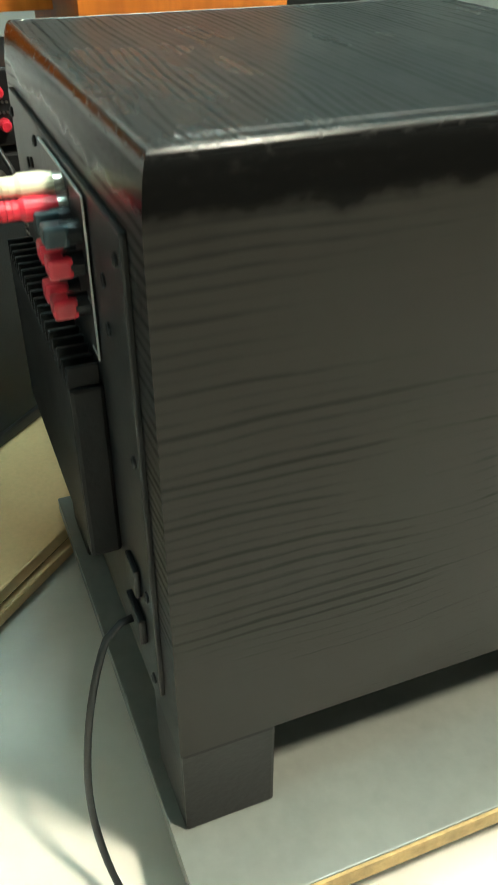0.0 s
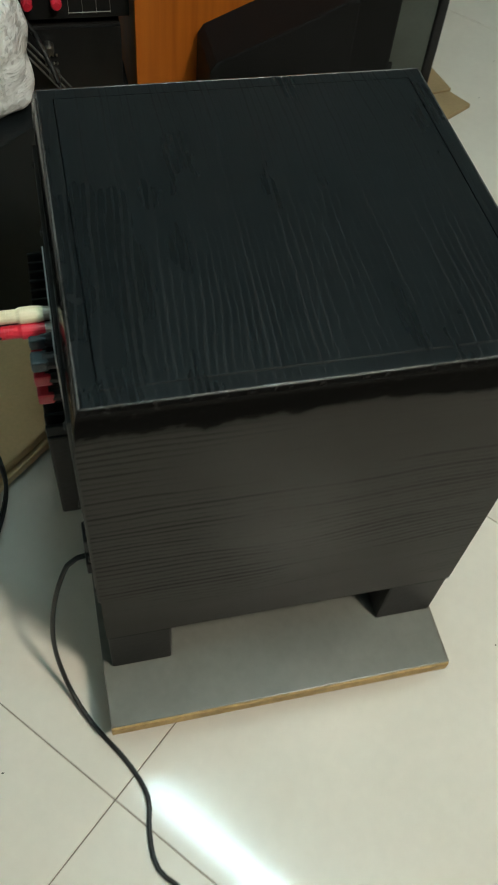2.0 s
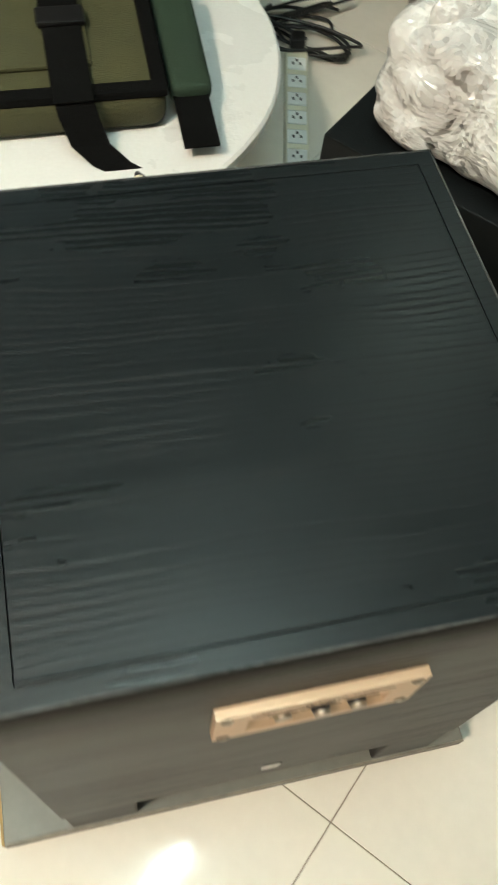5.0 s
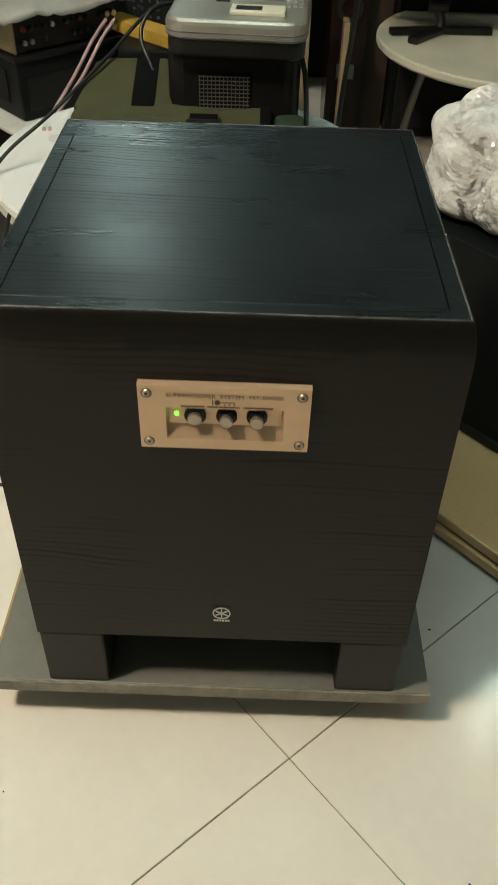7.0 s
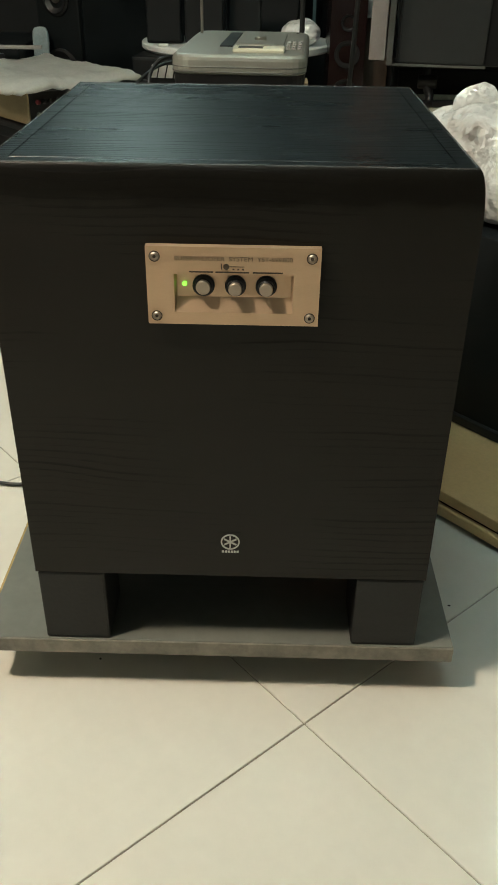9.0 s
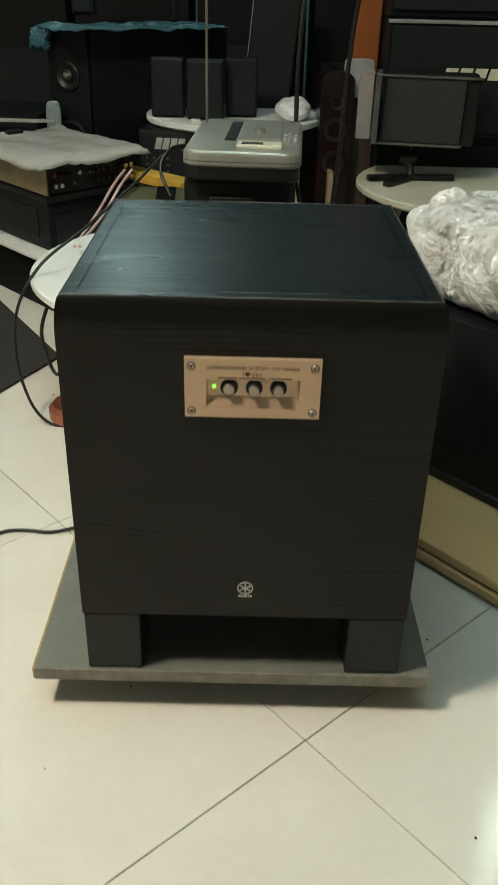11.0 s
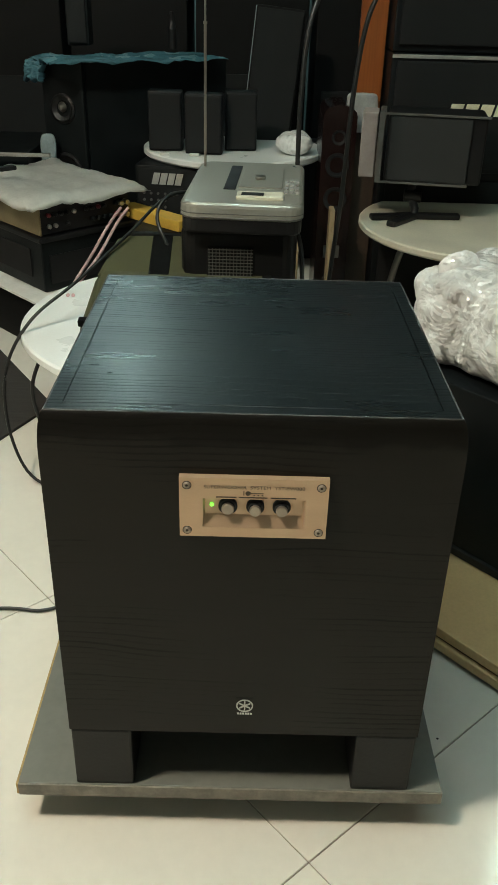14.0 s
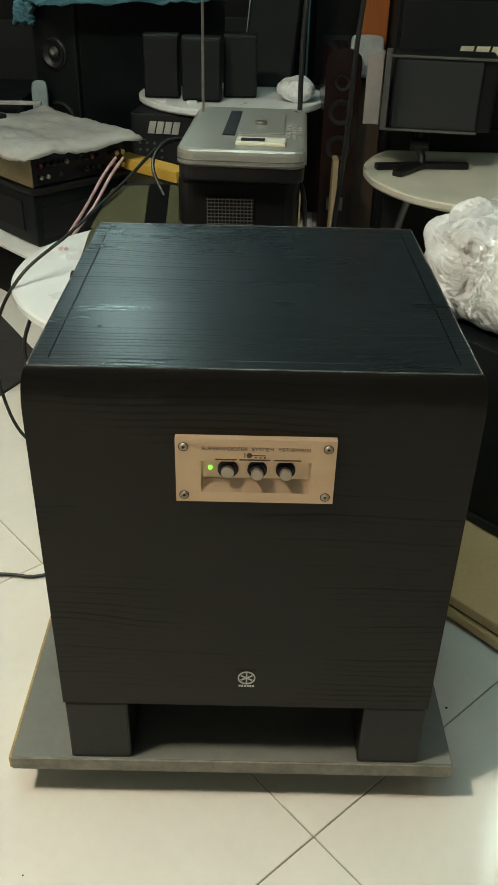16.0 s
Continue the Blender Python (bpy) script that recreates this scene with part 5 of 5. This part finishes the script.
# ---- far floor clutter on the east side ----
def soft_bag(label, x, y, sx, sy, sz, seed, material):
    ob = part("plastic_bag", crumple(sx, sy, sz, Matrix.Identity(4), 0.03, seed, power=2.6), M[material], None, smooth=True)
    ob.matrix_world = Matrix.Translation((x, y, 0.0005)) @ Matrix.Rotation(seed, 4, "Z")
    thing(ob, label, "bag")


soft_bag("white plastic bag slumped on the far tiles", 2.12, -1.20, 0.07, 0.06, 0.05, 1.7, "foam")
soft_bag("red plastic bag slumped on the far tiles", 2.20, -1.42, 0.07, 0.05, 0.035, 2.9, "red_plug")
soft_bag("dark blue bag slumped on the far tiles", 2.05, -1.34, 0.05, 0.05, 0.03, 4.1, "navy")
soft_bag("grey crumpled bag slumped on the far tiles", 2.30, -1.30, 0.08, 0.06, 0.05, 5.3, "grey_film")
bm = bmesh.new()
random.seed(21)
for k in range(46):
    r = random.uniform(0.0008, 0.0022)
    p = (random.uniform(-1.0, 1.6), random.uniform(-0.9, 1.0), 0.0004)
    add(bm, cyl(r, 0.0006, Matrix.Translation(p) @ Matrix.Diagonal((random.uniform(0.6, 1.6), 1, 1, 1)), segs=7))
thing(part("floor_specks", bm, M["crumb"]), "small dark crumbs scattered over the tiles", "debris", kind="stuff")

# ---- tiles ----
def floor():
    root = part("floor", bx(X0, X1, Y0, Y1, -0.1, -0.0025, 0), M["grout"])
    thing(root, "polished cream ceramic floor tiles with dark thin joints", "floor", kind="structure")
    T, ang = 0.641, radians(-48.6)
    u, v = Vector((math.cos(ang), math.sin(ang), 0)), Vector((-math.sin(ang), math.cos(ang), 0))
    o = Vector((0.084, -0.049, 0))
    me = bpy.data.meshes.new("tile")
    bm = bx(0.0008, T - 0.0008, 0.0008, T - 0.0008, -0.009, 0.0, 0.0008, 1)
    bm.to_mesh(me)
    bm.free()
    me.materials.append(M["tile"])
    for i in range(-7, 8):
        for j in range(-7, 8):
            p = o + u * T * i + v * T * j
            c = p + (u + v) * T / 2
            if X0 + 0.44 < c.x < X1 - 0.44 and Y0 + 0.44 < c.y < Y1 - 0.44:
                ob = new("tile", me)
            elif X0 - 0.4 < c.x < X1 + 0.4 and Y0 - 0.4 < c.y < Y1 + 0.4:
                # tiles cut along the walls
                cut = bmesh.new()
                cut.from_mesh(me)
                cut.transform(Matrix.Translation(p) @ Matrix.Rotation(ang, 4, "Z"))
                for q, nn in (((X0, 0, 0), (-1, 0, 0)), ((X1, 0, 0), (1, 0, 0)), ((0, Y0, 0), (0, -1, 0)), ((0, Y1, 0), (0, 1, 0))):
                    bmesh.ops.bisect_plane(cut, geom=cut.verts[:] + cut.edges[:] + cut.faces[:], plane_co=q, plane_no=nn, clear_outer=True)
                if cut.faces:
                    part("tile", cut, M["tile"], root)
                continue
            else:
                continue
            if ob:
                ob.matrix_world = Matrix.Translation(p) @ Matrix.Rotation(ang, 4, "Z")
                ob.parent = root


floor()

# ---- ceiling tubes ----
def tube_lamp(x, y, ang, length=1.2, lit="tube", z=ZC - 0.12):
    root = empty("tube_lamp", Matrix.Translation((x, y, z)) @ Matrix.Rotation(radians(ang), 4, "Z"))
    thing(root, "lit white fluorescent tube on a ceiling batten", "ceiling lamp", "ceiling tubes")
    part("batten", bx(-length / 2, length / 2, -0.03, 0.03, 0.03, 0.12, 0.004), M["strip"], root)
    part("lit_tube", cyl(0.014, length - 0.06, Matrix.Rotation(radians(90), 4, "Y")), M[lit], root, "glowing tube")


tube_lamp(-0.21, -0.02, 40.5)
tube_lamp(-0.8, 4.4, 90)
tube_lamp(1.18, 1.66, 68, 0.6, "dim_tube")


# unseen fill added to warm and brighten the front of the room
def warm_fill(x, y, z):
    root = empty("warm_fill_lamp", Matrix.Translation((x, y, z)))
    thing(root, "added warm white round fill lamp, out of view", "ceiling lamp")
    part("lamp_base", lathe([(0, 0.0), (0.17, 0.0), (0.17, 0.05), (0, 0.05)], 32), M["strip"], root)
    part("diffuser", lathe([(0, -0.06), (0.10, -0.05), (0.15, -0.02), (0.155, 0.0), (0, 0.0)], 32), M["warm_fill"], root, "glowing warm diffuser", True)


warm_fill(-1.2, -0.5, ZC - 0.055)
